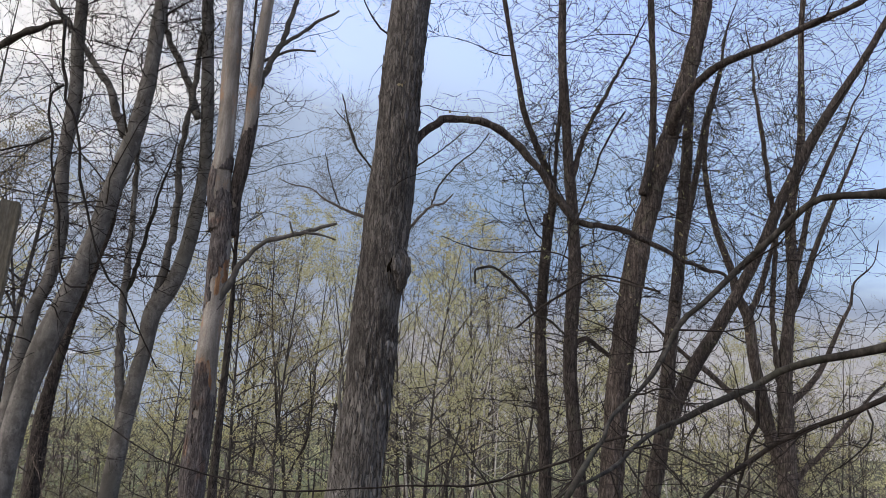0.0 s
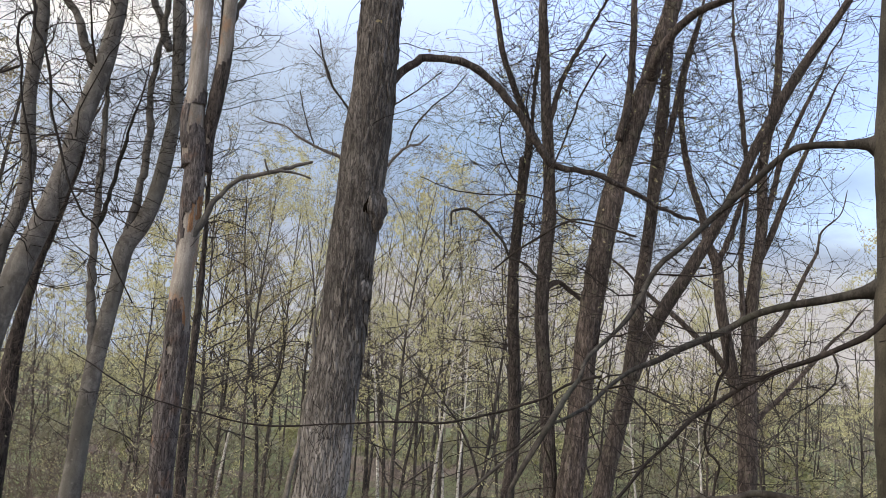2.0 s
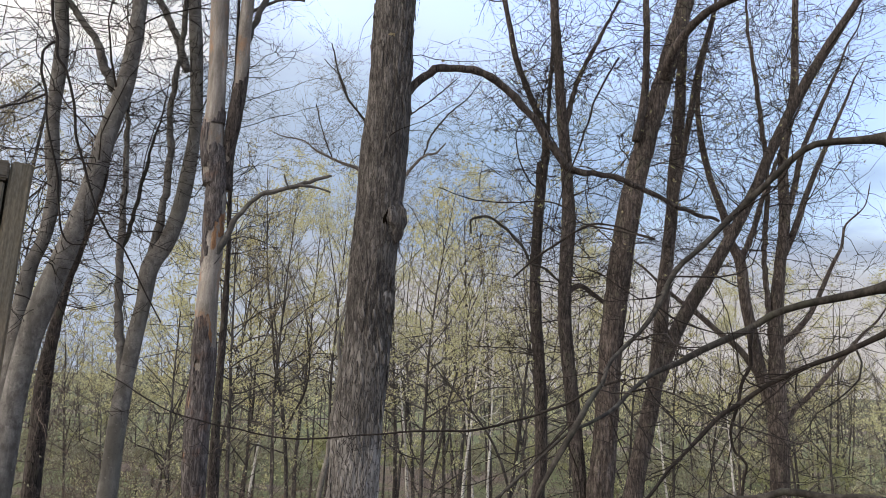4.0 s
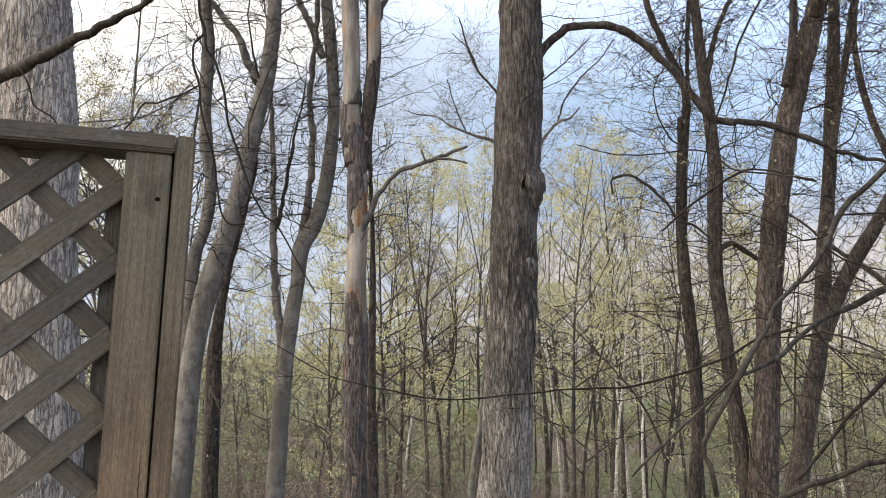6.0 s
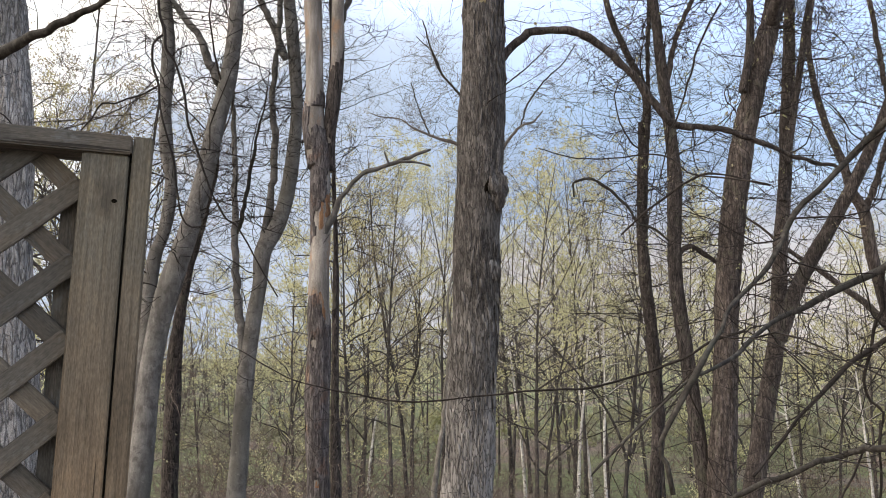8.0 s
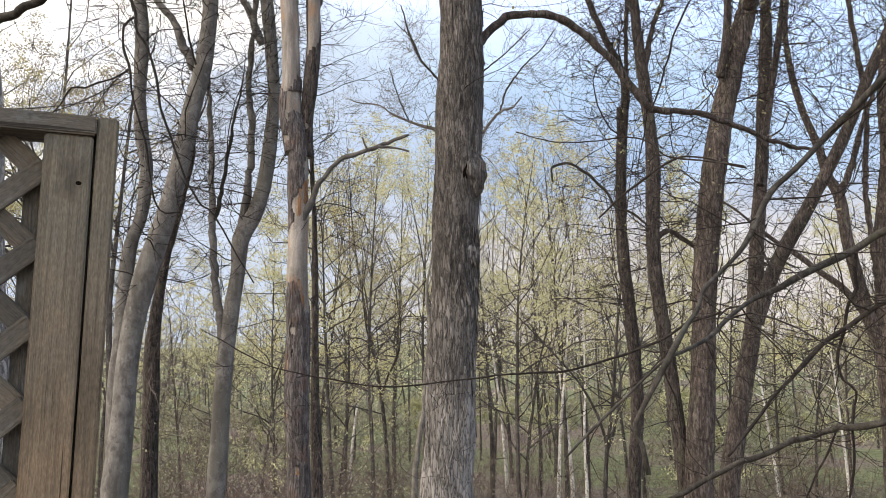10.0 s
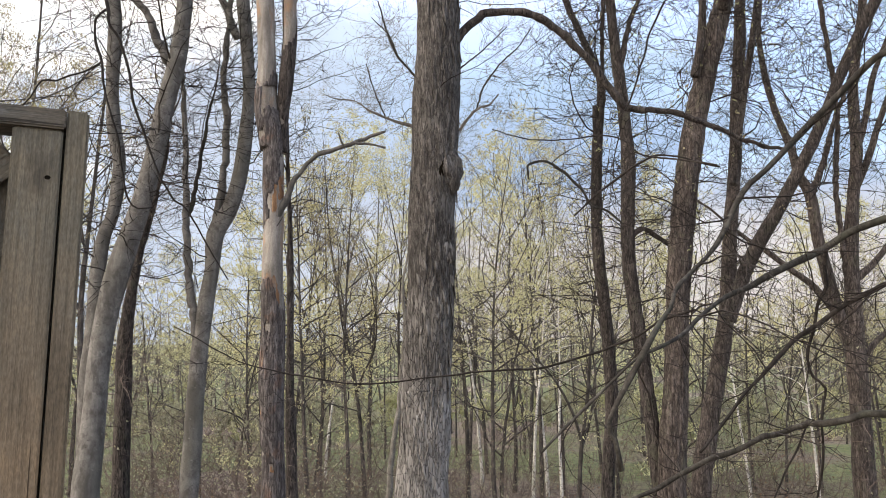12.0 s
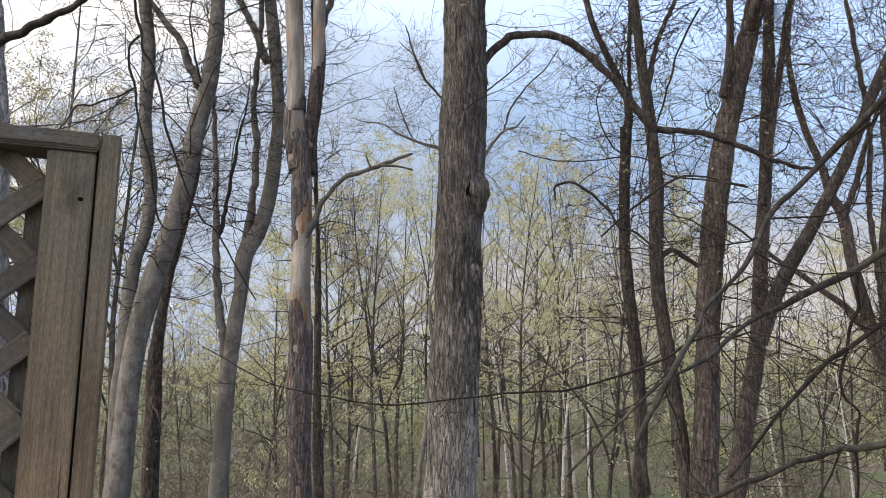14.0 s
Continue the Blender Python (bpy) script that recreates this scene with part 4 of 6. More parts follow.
add_stem(BEECH, "vine", (1.18, 1.88, 1.49, 0.0016), (1.28, 1.96, 1.44, 0.0015), (1.33, 1.96, 1.39, 0.0013), (1.36, 1.97, 1.34, 0.0012))
add_stem(BEECH, "limb", (1.54, 1.90, 2.36, 0.0030), (1.44, 1.76, 2.23, 0.0029), (1.37, 1.75, 2.15, 0.0028), (1.31, 1.79, 2.07, 0.0027), (1.28, 1.83, 2.02, 0.0026), (1.27, 1.85, 1.97, 0.0025), (1.25, 1.87, 1.92, 0.0023), (1.24, 1.88, 1.88, 0.0022), (1.21, 1.91, 1.83, 0.0021), (1.18, 1.93, 1.79, 0.0020), (1.15, 1.95, 1.76, 0.0019), (1.10, 1.98, 1.74, 0.0018))
add_stem(BEECH, "limb", (1.25, 1.87, 1.92, 0.0021), (1.31, 1.83, 1.92, 0.0019), (1.37, 1.79, 1.92, 0.0018), (1.42, 1.75, 1.92, 0.0016), (1.46, 1.72, 1.93, 0.0015), (1.49, 1.70, 1.91, 0.0013))
add_stem(BEECH, "limb", (1.49, 1.70, 1.91, 0.0014), (1.47, 1.70, 1.98, 0.0012), (1.46, 1.69, 2.04, 0.0010))
RIGHT_BEECH = []
add_stem(RIGHT_BEECH, "trunk", (4.05, 4.11, 5.07, 0.051), (4.03, 4.11, 4.64, 0.057), (3.99, 4.12, 4.22, 0.063), (3.95, 4.14, 3.97, 0.069), (3.89, 4.15, 3.73, 0.075), (3.82, 4.17, 3.44, 0.081), (3.77, 4.18, 3.17, 0.083), (3.73, 4.19, 2.94, 0.086), (3.69, 4.21, 2.71, 0.088), (3.64, 4.22, 2.48, 0.091), (3.58, 4.24, 2.18, 0.093), (3.52, 4.25, 1.86, 0.095), (3.47, 4.26, 1.57, 0.094), (3.42, 4.28, 1.33, 0.102), (3.40, 4.28, 0.99, 0.116))
add_stem(RIGHT_BEECH, "limb", (3.85, 4.16, 3.51, 0.041), (3.92, 4.14, 3.60, 0.035), (4.00, 4.12, 3.64, 0.033), (4.16, 4.08, 3.75, 0.027), (4.41, 4.01, 4.01, 0.022))
add_stem(RIGHT_BEECH, "limb", (3.49, 4.26, 1.63, 0.030), (3.56, 4.24, 1.73, 0.020), (3.67, 4.21, 1.79, 0.0166), (3.77, 4.18, 1.83, 0.0153), (4.11, 4.09, 1.79, 0.0140), (4.35, 4.03, 1.79, 0.0115))
add_stem(RIGHT_BEECH, "limb", (3.46, 4.27, 1.38, 0.025), (3.55, 4.24, 1.44, 0.0177), (3.63, 4.22, 1.47, 0.0151), (3.87, 4.16, 1.50, 0.0139), (4.10, 4.09, 1.49, 0.0126), (4.35, 4.03, 1.54, 0.0101))
add_stem(RIGHT_BEECH, "limb", (3.44, 4.27, 1.49, 0.030), (3.38, 4.29, 1.54, 0.022), (3.34, 4.30, 1.62, 0.0178), (3.31, 4.31, 1.77, 0.0166), (3.29, 4.31, 1.87, 0.0154), (3.15, 4.35, 1.99, 0.0129), (3.01, 4.39, 2.06, 0.0103), (2.87, 4.43, 2.13, 0.0065))
add_stem(RIGHT_BEECH, "limb", (3.29, 4.31, 1.87, 0.0115), (3.34, 4.30, 2.06, 0.0103), (3.47, 4.26, 2.23, 0.0078), (3.56, 4.24, 2.40, 0.0065))
add_stem(RIGHT_BEECH, "limb", (3.31, 4.31, 1.88, 0.0102), (3.19, 4.34, 1.76, 0.0115), (3.07, 4.37, 1.65, 0.0127), (2.95, 4.40, 1.43, 0.0101))
add_stem(RIGHT_BEECH, "limb", (3.70, 4.20, 2.63, 0.026), (3.64, 4.22, 2.81, 0.0185), (3.60, 4.23, 3.00, 0.0146), (3.52, 4.25, 3.11, 0.0107), (3.45, 4.27, 3.30, 0.0081))
add_stem(RIGHT_BEECH, "limb", (3.64, 4.22, 2.41, 0.026), (3.74, 4.19, 2.45, 0.021), (3.88, 4.15, 2.52, 0.0196), (4.12, 4.09, 2.67, 0.0158), (4.38, 4.02, 2.84, 0.0119))
add_stem(RIGHT_BEECH, "limb", (3.50, 4.26, 1.20, 0.0150), (3.67, 4.21, 1.23, 0.0113), (3.87, 4.16, 1.20, 0.0088), (4.10, 4.10, 1.32, 0.0063))
RIGHT_PALE = []
add_stem(RIGHT_PALE, "trunk", (5.95, 6.71, 5.00, 0.036), (5.83, 6.74, 4.73, 0.042), (5.60, 6.80, 4.28, 0.054), (5.45, 6.84, 4.02, 0.065), (5.31, 6.88, 3.76, 0.071), (5.20, 6.91, 3.45, 0.070), (5.11, 6.93, 3.03, 0.073), (5.03, 6.95, 2.67, 0.072), (4.94, 6.98, 2.26, 0.074), (4.85, 7.00, 1.91, 0.074), (4.76, 7.02, 1.68, 0.073), (4.66, 7.05, 1.34, 0.076), (4.56, 7.08, 1.01, 0.078), (4.44, 7.11, 0.57, 0.083))
R_ONE = []
add_stem(R_ONE, "trunk", (0.53, 10.31, 6.92, 0.035), (0.63, 10.33, 6.44, 0.038), (0.71, 10.35, 6.05, 0.041), (0.83, 10.37, 5.73, 0.044), (0.96, 10.40, 5.42, 0.047), (1.10, 10.42, 5.11, 0.053), (1.15, 10.43, 4.81, 0.056), (1.12, 10.43, 4.54, 0.062), (1.07, 10.42, 4.13, 0.068), (1.04, 10.41, 3.60, 0.070), (1.02, 10.41, 3.02, 0.073), (1.04, 10.41, 2.44, 0.078), (1.09, 10.42, 1.87, 0.078), (1.12, 10.43, 1.30, 0.077), (1.13, 10.43, 0.75, 0.082), (1.10, 10.42, 0.34, 0.082), (1.04, 10.41, -0.33, 0.087))
add_stem(R_ONE, "limb", (1.12, 10.43, 4.35, 0.028), (1.16, 10.44, 4.96, 0.028), (1.19, 10.44, 5.58, 0.028), (1.23, 10.45, 6.21, 0.028), (1.24, 10.45, 6.84, 0.025))
add_stem(R_ONE, "stub", (1.07, 10.42, 4.13, 0.055), (1.07, 10.42, 4.39, 0.052), (1.07, 10.42, 4.59, 0.046))
R_TWO = []
add_stem(R_TWO, "trunk", (1.14, 9.62, 6.57, 0.053), (1.17, 9.62, 6.13, 0.058), (1.21, 9.63, 5.62, 0.061), (1.24, 9.64, 5.18, 0.063), (1.28, 9.64, 4.76, 0.069), (1.32, 9.65, 4.34, 0.074), (1.34, 9.65, 3.99, 0.079), (1.35, 9.66, 3.58, 0.082), (1.32, 9.65, 3.03, 0.081), (1.31, 9.65, 2.50, 0.083), (1.35, 9.66, 1.97, 0.083), (1.41, 9.67, 1.45, 0.085), (1.46, 9.68, 0.94, 0.084), (1.52, 9.69, 0.31, 0.086), (1.56, 9.70, -0.18, 0.091))
add_stem(R_TWO, "limb", (1.28, 9.64, 4.76, 0.040), (1.37, 9.66, 5.15, 0.032), (1.49, 9.68, 5.54, 0.029), (1.70, 9.73, 5.98, 0.026))
add_stem(R_TWO, "limb", (1.27, 9.64, 2.66, 0.039), (1.48, 9.68, 2.82, 0.031), (1.67, 9.72, 2.73, 0.028), (1.83, 9.75, 2.60, 0.022))
R_BIG = []
add_stem(R_BIG, "trunk", (2.87, 9.75, 6.60, 0.104), (2.75, 9.73, 6.17, 0.109), (2.63, 9.71, 5.74, 0.114), (2.50, 9.68, 5.32, 0.119), (2.36, 9.65, 4.83, 0.123), (2.22, 9.63, 4.34, 0.128), (2.11, 9.60, 3.87, 0.133), (2.02, 9.59, 3.40, 0.135), (1.95, 9.57, 2.87, 0.136), (1.88, 9.56, 2.35, 0.135), (1.83, 9.55, 1.71, 0.134), (1.79, 9.54, 1.08, 0.138), (1.72, 9.53, 0.46, 0.142), (1.67, 9.52, -0.15, 0.151))
add_stem(R_BIG, "limb", (2.43, 9.11, 5.31, 0.075), (2.43, 8.92, 5.45, 0.060), (2.54, 8.74, 5.67, 0.050), (2.75, 8.56, 5.88, 0.047), (3.02, 8.38, 5.98, 0.043), (3.34, 8.20, 6.07, 0.040), (3.65, 8.02, 6.19, 0.037), (4.00, 7.85, 6.31, 0.031), (4.33, 7.67, 6.46, 0.025))
add_stem(R_BIG, "limb", (2.16, 9.50, 4.63, 0.053), (2.27, 9.51, 5.20, 0.045), (2.31, 9.51, 6.04, 0.043), (2.30, 9.51, 6.68, 0.040), (2.28, 9.51, 7.50, 0.038), (2.27, 9.51, 8.18, 0.032))
R_FOUR = []
add_stem(R_FOUR, "trunk", (3.27, 11.06, 7.28, 0.062), (3.23, 11.05, 6.79, 0.065), (3.19, 11.04, 6.30, 0.071), (3.13, 11.03, 5.50, 0.080), (3.05, 11.01, 4.72, 0.082), (3.00, 11.00, 4.10, 0.085), (2.93, 10.99, 3.49, 0.087), (2.85, 10.97, 2.90, 0.093), (2.80, 10.96, 2.31, 0.101), (2.74, 10.95, 1.80, 0.107), (2.64, 10.93, 1.30, 0.115), (2.51, 10.91, 0.73, 0.120), (2.39, 10.88, 0.18, 0.125), (2.29, 10.86, -0.37, 0.130))
add_stem(R_FOUR, "limb", (2.52, 10.01, 1.71, 0.092), (2.69, 9.96, 2.19, 0.080), (2.87, 9.91, 2.58, 0.081), (3.10, 9.85, 2.97, 0.078), (3.29, 9.80, 3.32, 0.075), (3.48, 9.75, 3.68, 0.069), (3.71, 9.69, 4.17, 0.064), (3.87, 9.64, 4.57, 0.064), (4.10, 9.58, 5.07, 0.064), (4.34, 9.52, 5.53, 0.062), (4.62, 9.44, 6.01, 0.056), (4.97, 9.35, 6.58, 0.046), (5.26, 9.27, 7.11, 0.040), (5.63, 9.17, 7.75, 0.030))
add_stem(R_FOUR, "limb", (2.81, 10.54, 3.49, 0.050), (2.88, 10.55, 3.86, 0.044), (2.97, 10.56, 4.39, 0.044), (3.07, 10.57, 4.93, 0.044), (3.18, 10.58, 5.47, 0.041), (3.28, 10.59, 6.02, 0.038), (3.43, 10.60, 6.58, 0.029))
R_FIVE = []
add_stem(R_FIVE, "trunk", (5.55, 12.62, 7.45, 0.056), (5.50, 12.61, 6.70, 0.063), (5.36, 12.60, 5.97, 0.069), (5.25, 12.59, 5.24, 0.076), (5.24, 12.59, 4.34, 0.085), (5.14, 12.58, 3.64, 0.091), (5.06, 12.57, 2.94, 0.101), (5.02, 12.56, 2.25, 0.110), (5.00, 12.56, 1.56, 0.146), (5.00, 12.56, 1.06, 0.152), (5.01, 12.56, 0.55, 0.148), (5.00, 12.56, 0.06, 0.151))
add_stem(R_FIVE, "limb", (4.97, 12.56, 1.31, 0.113), (4.87, 12.55, 1.56, 0.106), (4.76, 12.54, 1.91, 0.100), (4.66, 12.53, 2.42, 0.090), (4.56, 12.52, 2.94, 0.088), (4.48, 12.51, 3.64, 0.081), (4.32, 12.50, 4.00, 0.068), (4.22, 12.49, 4.44, 0.061), (4.03, 12.47, 4.98, 0.055), (3.89, 12.45, 5.62, 0.048), (3.84, 12.45, 6.26, 0.042), (3.91, 12.46, 6.81, 0.035), (4.02, 12.47, 7.28, 0.028))
add_stem(R_FIVE, "limb", (5.06, 12.57, 2.33, 0.067), (5.22, 12.58, 2.46, 0.057), (5.38, 12.60, 2.60, 0.047), (5.64, 12.62, 2.93, 0.040), (5.99, 12.66, 3.63, 0.030))
add_stem(R_FIVE, "limb", (5.00, 12.56, 0.97, 0.073), (5.13, 12.57, 1.18, 0.050), (5.30, 12.59, 1.39, 0.040), (5.54, 12.61, 1.60, 0.037), (6.14, 12.67, 2.23, 0.030))
add_stem(R_FIVE, "limb", (4.78, 12.54, 1.82, 0.060), (4.44, 12.51, 2.25, 0.047), (4.11, 12.48, 2.51, 0.044), (3.78, 12.44, 2.78, 0.040), (3.53, 12.42, 2.95, 0.034), (3.20, 12.39, 3.22, 0.024))
add_stem(R_FIVE, "limb", (4.97, 12.56, 2.07, 0.047), (4.92, 12.55, 2.94, 0.044), (4.88, 12.55, 3.81, 0.041), (4.98, 12.56, 4.88, 0.038), (4.91, 12.55, 5.97, 0.038), (4.84, 12.55, 6.71, 0.035), (4.78, 12.54, 7.27, 0.028))
add_stem(R_FIVE, "limb", (5.22, 12.58, 4.25, 0.054), (5.42, 12.60, 4.88, 0.048), (5.58, 12.62, 5.51, 0.041), (5.86, 12.65, 6.15, 0.035), (6.12, 12.67, 6.70, 0.028))
add_stem(R_FIVE, "limb", (4.47, 12.51, 3.60, 0.047), (4.72, 12.54, 4.17, 0.044), (4.89, 12.55, 4.70, 0.038), (5.15, 12.58, 5.33, 0.031), (5.35, 12.60, 5.79, 0.024))
add_stem(R_FIVE, "limb", (5.14, 12.58, 3.64, 0.054), (5.42, 12.60, 4.25, 0.051), (5.66, 12.63, 4.88, 0.044), (6.06, 12.66, 5.78, 0.034))
LEAN_STICK = []
add_stem(LEAN_STICK, "trunk", (-0.89, 6.15, 1.66, 0.0154), (-0.93, 6.15, 1.31, 0.0175), (-0.97, 6.14, 0.88, 0.0195), (-1.02, 6.13, 0.45, 0.021))
FAR_FORK = []
add_stem(FAR_FORK, "trunk", (-1.54, 13.98, 3.60, 0.061), (-1.47, 13.99, 4.43, 0.061), (-1.53, 13.98, 4.95, 0.051), (-1.83, 13.92, 5.35, 0.041), (-2.18, 13.85, 5.47, 0.031), (-2.63, 13.76, 5.66, 0.021))
add_stem(FAR_FORK, "limb", (-1.53, 13.98, 4.95, 0.028), (-1.67, 13.95, 6.01, 0.028), (-1.82, 13.92, 6.33, 0.025), (-2.12, 13.86, 6.70, 0.022), (-2.32, 13.82, 7.19, 0.0157), (-2.46, 13.80, 7.74, 0.0126))
add_stem(FAR_FORK, "limb", (-1.47, 13.99, 4.43, 0.031), (-1.12, 14.06, 5.16, 0.028), (-0.99, 14.09, 5.37, 0.028), (-0.71, 14.14, 5.71, 0.025), (-0.46, 14.19, 5.81, 0.0186), (-0.30, 14.22, 6.01, 0.0124))
add_stem(FAR_FORK, "limb", (-0.71, 14.14, 5.71, 0.0185), (-0.55, 14.17, 6.17, 0.0186), (-0.24, 14.24, 6.60, 0.0156), (0.08, 14.30, 6.92, 0.0125), (0.34, 14.35, 7.30, 0.0094))
add_stem(FAR_FORK, "limb", (-1.16, 14.05, 6.33, 0.0186), (-0.90, 14.10, 6.56, 0.0156), (-0.54, 14.18, 6.87, 0.0125), (-0.12, 14.26, 7.30, 0.0094))
add_stem(FAR_FORK, "limb", (-2.12, 13.86, 6.70, 0.0156), (-2.27, 13.83, 7.08, 0.0125), (-2.58, 13.77, 7.41, 0.0094))
add_stem(FAR_FORK, "limb", (-2.33, 13.82, 5.50, 0.0154), (-2.53, 13.78, 6.01, 0.0124), (-2.68, 13.75, 6.54, 0.0093))
# stems end


def build_tree(stems, name, label, bark, kind, twig_count, seed, sides=40, step=0.06, top=5.0, limb_bark=None, twig_label="fine bare twigs", group="", bud=0, reach=(0.5, 1.8), bark_amount=1.0, second=3.0, clear=1.5, bud_mat="bud", droop=0.01, least=0.0022, twig_mat="twig", flat=0.55, brush=(), bare_trunk=False):
    """A tree by its stems: a trunk down to the ground and on above, limbs, and the twigs that grow from them."""
    rng = np.random.default_rng(seed)
    sorted_stems = []
    for part_name, pts in stems:
        p = np.array(pts, float)
        flip = p[0, 2] > p[-1, 2] if part_name == "trunk" else p[0, 3] < p[-1, 3]
        sorted_stems.append((part_name, p[::-1] if flip else p))
    trunk = sorted_stems[0][1]
    foot = trunk[0].copy()
    way = (trunk[0] - trunk[2])[:3]
    drop = trunk[0, 2] - float(ground_z(trunk[0, 0], trunk[0, 1])) + 0.15
    lean = way[:2] / max(0.2, abs(way[2])) * 0.6
    lower = []
    for f, w in ((1.0, 1.5), (0.9, 1.22), (0.55, 1.08)):
        if drop * f > 0.12:
            lower.append([foot[0] + lean[0] * drop * f * 0.8, foot[1] + lean[1] * drop * f * 0.8, foot[2] - drop * f, foot[3] * w])
    body = np.vstack(lower + [trunk]) if lower else trunk
    if top > 0:
        d = unit(trunk[-1, :3] - trunk[-3, :3]) * 0.8 + np.array([0, 0, 0.4])
        more = [[*(trunk[-1, :3] + d * top * f + rng.normal(size=3) * 0.12 * f * top * 0.3), trunk[-1, 3] * (1 - 0.8 * f)] for f in (0.25, 0.5, 0.75, 1.0)]
        body = np.vstack([body, more])
    elif top == 0:
        d = unit(trunk[-1, :3] - trunk[-2, :3])
        body = np.vstack([body] + [[*(trunk[-1, :3] + d * 0.9 * f + rng.normal(size=3) * 0.05), trunk[-1, 3] * (1 - 0.9 * f)] for f in (0.35, 0.7, 1.0)])
    root = thing(name, (body[0, 0], body[0, 1], body[0, 2]), label, "tree", group)
    inv = Matrix.Translation(root.location).inverted()
    limb_bark = limb_bark or bark
    made = [mesh_part("trunk", bark_tube("trunk", body, kind, sides, step, seed, bark_amount), M[bark], root)]
    guides = [spline(body, 0.25)[3:]]
    for k, (part_name, p) in enumerate(sorted_stems[1:]):
        rise = unit(p[-1, :3] - p[-2, :3])
        if part_name == "limb" and p[-1, 3] > 0.012 and rise[2] > 0.3:
            on = min(1.6, p[-1, 3] * 60)
            tip = [[*(p[-1, :3] + rise * on * f + rng.normal(size=3) * 0.03 * on * f), p[-1, 3] * (1 - 0.85 * f)] for f in (0.25, 0.5, 0.75, 1.0)]
            p = np.vstack([p, tip])
        r = p[:, 3].max()
        thin = r < 0.016
        lim = bark_tube(part_name, p, "smooth" if (thin or kind == "smooth") else kind, 7 if thin else (28 if r > 0.05 else 14), 0.03 if thin else 0.04, seed + k, 0.0 if thin else bark_amount * min(1, r / 0.06) * 0.6)
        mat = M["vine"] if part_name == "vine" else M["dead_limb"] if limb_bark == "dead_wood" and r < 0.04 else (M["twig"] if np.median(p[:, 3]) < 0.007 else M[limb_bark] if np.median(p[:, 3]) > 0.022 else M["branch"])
        made.append(mesh_part(part_name, lim, mat, root))
        if part_name != "vine":
            guides.append(spline(p, 0.12))
    for o in made:
        o.matrix_parent_inverse = inv
    if twig_count:
        if top > 0:
            boughs = sprout([[guides[0]]], max(6, twig_count // 36), 62, (1.0, 2.6), rng, 0.35, 0.05, 12, 0.17, 0.45, least, 0.0065)
            guides_all = [[g] for g in guides] + [keep_clear(boughs, room=clear + 0.5)]
        else:
            guides_all, boughs = [[g] for g in guides], np.zeros((0, 9, 4))
        one = keep_clear(sprout(guides_all, twig_count, 70, (reach[0] * 0.8, reach[1] * 0.8), rng, 0.24, droop, 10, 0.24, 0.5, least, 0.0043, flat), room=clear)
        if bare_trunk:
            one = keep_clear(sprout(guides_all[1:], twig_count, 70, (reach[0] * 0.8, reach[1] * 0.8), rng, 0.3, droop, 10, 0.24, 0.5, least, 0.0043, flat), room=clear)
            one = one[np.hypot(one[:, 0, 0] - trunk[0, 0], one[:, 0, 1] - trunk[0, 1]) > 0.26]
        for k, more in brush:
            # a limb with a thicket of twigs towards its end
            tuft = sprout([[guides[k]]], more, 65, (0.5, 1.5), rng, 0.55, -0.02, 10, 0.22, 0.6, least * 1.5, 0.0060, 0.6)
            one = np.concatenate([one, tuft, sprout([tuft], more * 4, 50, (0.2, 0.7), rng, 0.1, 0.0, 10, 0.2, 0.7, least * 1.2, 0.005, 0.7)])
        two = keep_clear(sprout([one], int(twig_count * second * 1.25), 56, (reach[0] * 0.3, reach[1] * 0.38), rng, 0.1, droop + 0.03, 6, 0.27, 0.7, least * 0.8, 0.0044, flat), room=clear)
        three = keep_clear(sprout([two], int(twig_count * second * 1.9), 54, (reach[0] * 0.2, reach[1] * 0.2), rng, 0.15, 0.06, 4, 0.22, 0.8, least * 0.7, 0.005), room=clear)
        if least < 0.002:
            v, q = thin_tubes([keep_clear(boughs, room=clear + 0.5), one, two, three], 3)
        else:
            v, q = joined(thin_tubes([keep_clear(boughs, room=clear + 0.5), one], 3), thin_tubes([two * [1, 1, 1, 1.3], three * [1, 1, 1, 1.2]], 2))
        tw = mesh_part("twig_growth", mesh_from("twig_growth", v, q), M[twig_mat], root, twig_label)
        tw.matrix_parent_inverse = inv
        tagged(tw, kind="stuff")
        if bud:
            src = np.concatenate([three, ])
            pick = rng.choice(len(src), min(bud, len(src)), replace=False)
            at = src[pick, -1, :3]
            at = np.repeat(at, 3, 0) + rng.normal(size=(len(pick) * 3, 3)) * 0.012
            v, t = leaf_quads(at, 0.030, rng)
            lf = mesh_part("foliage", mesh_from("foliage", v, None, t, False), M[bud_mat], root, "small opening yellow-green leaves")
            lf.matrix_parent_inverse = inv
            tagged(lf, kind="stuff")
    return root


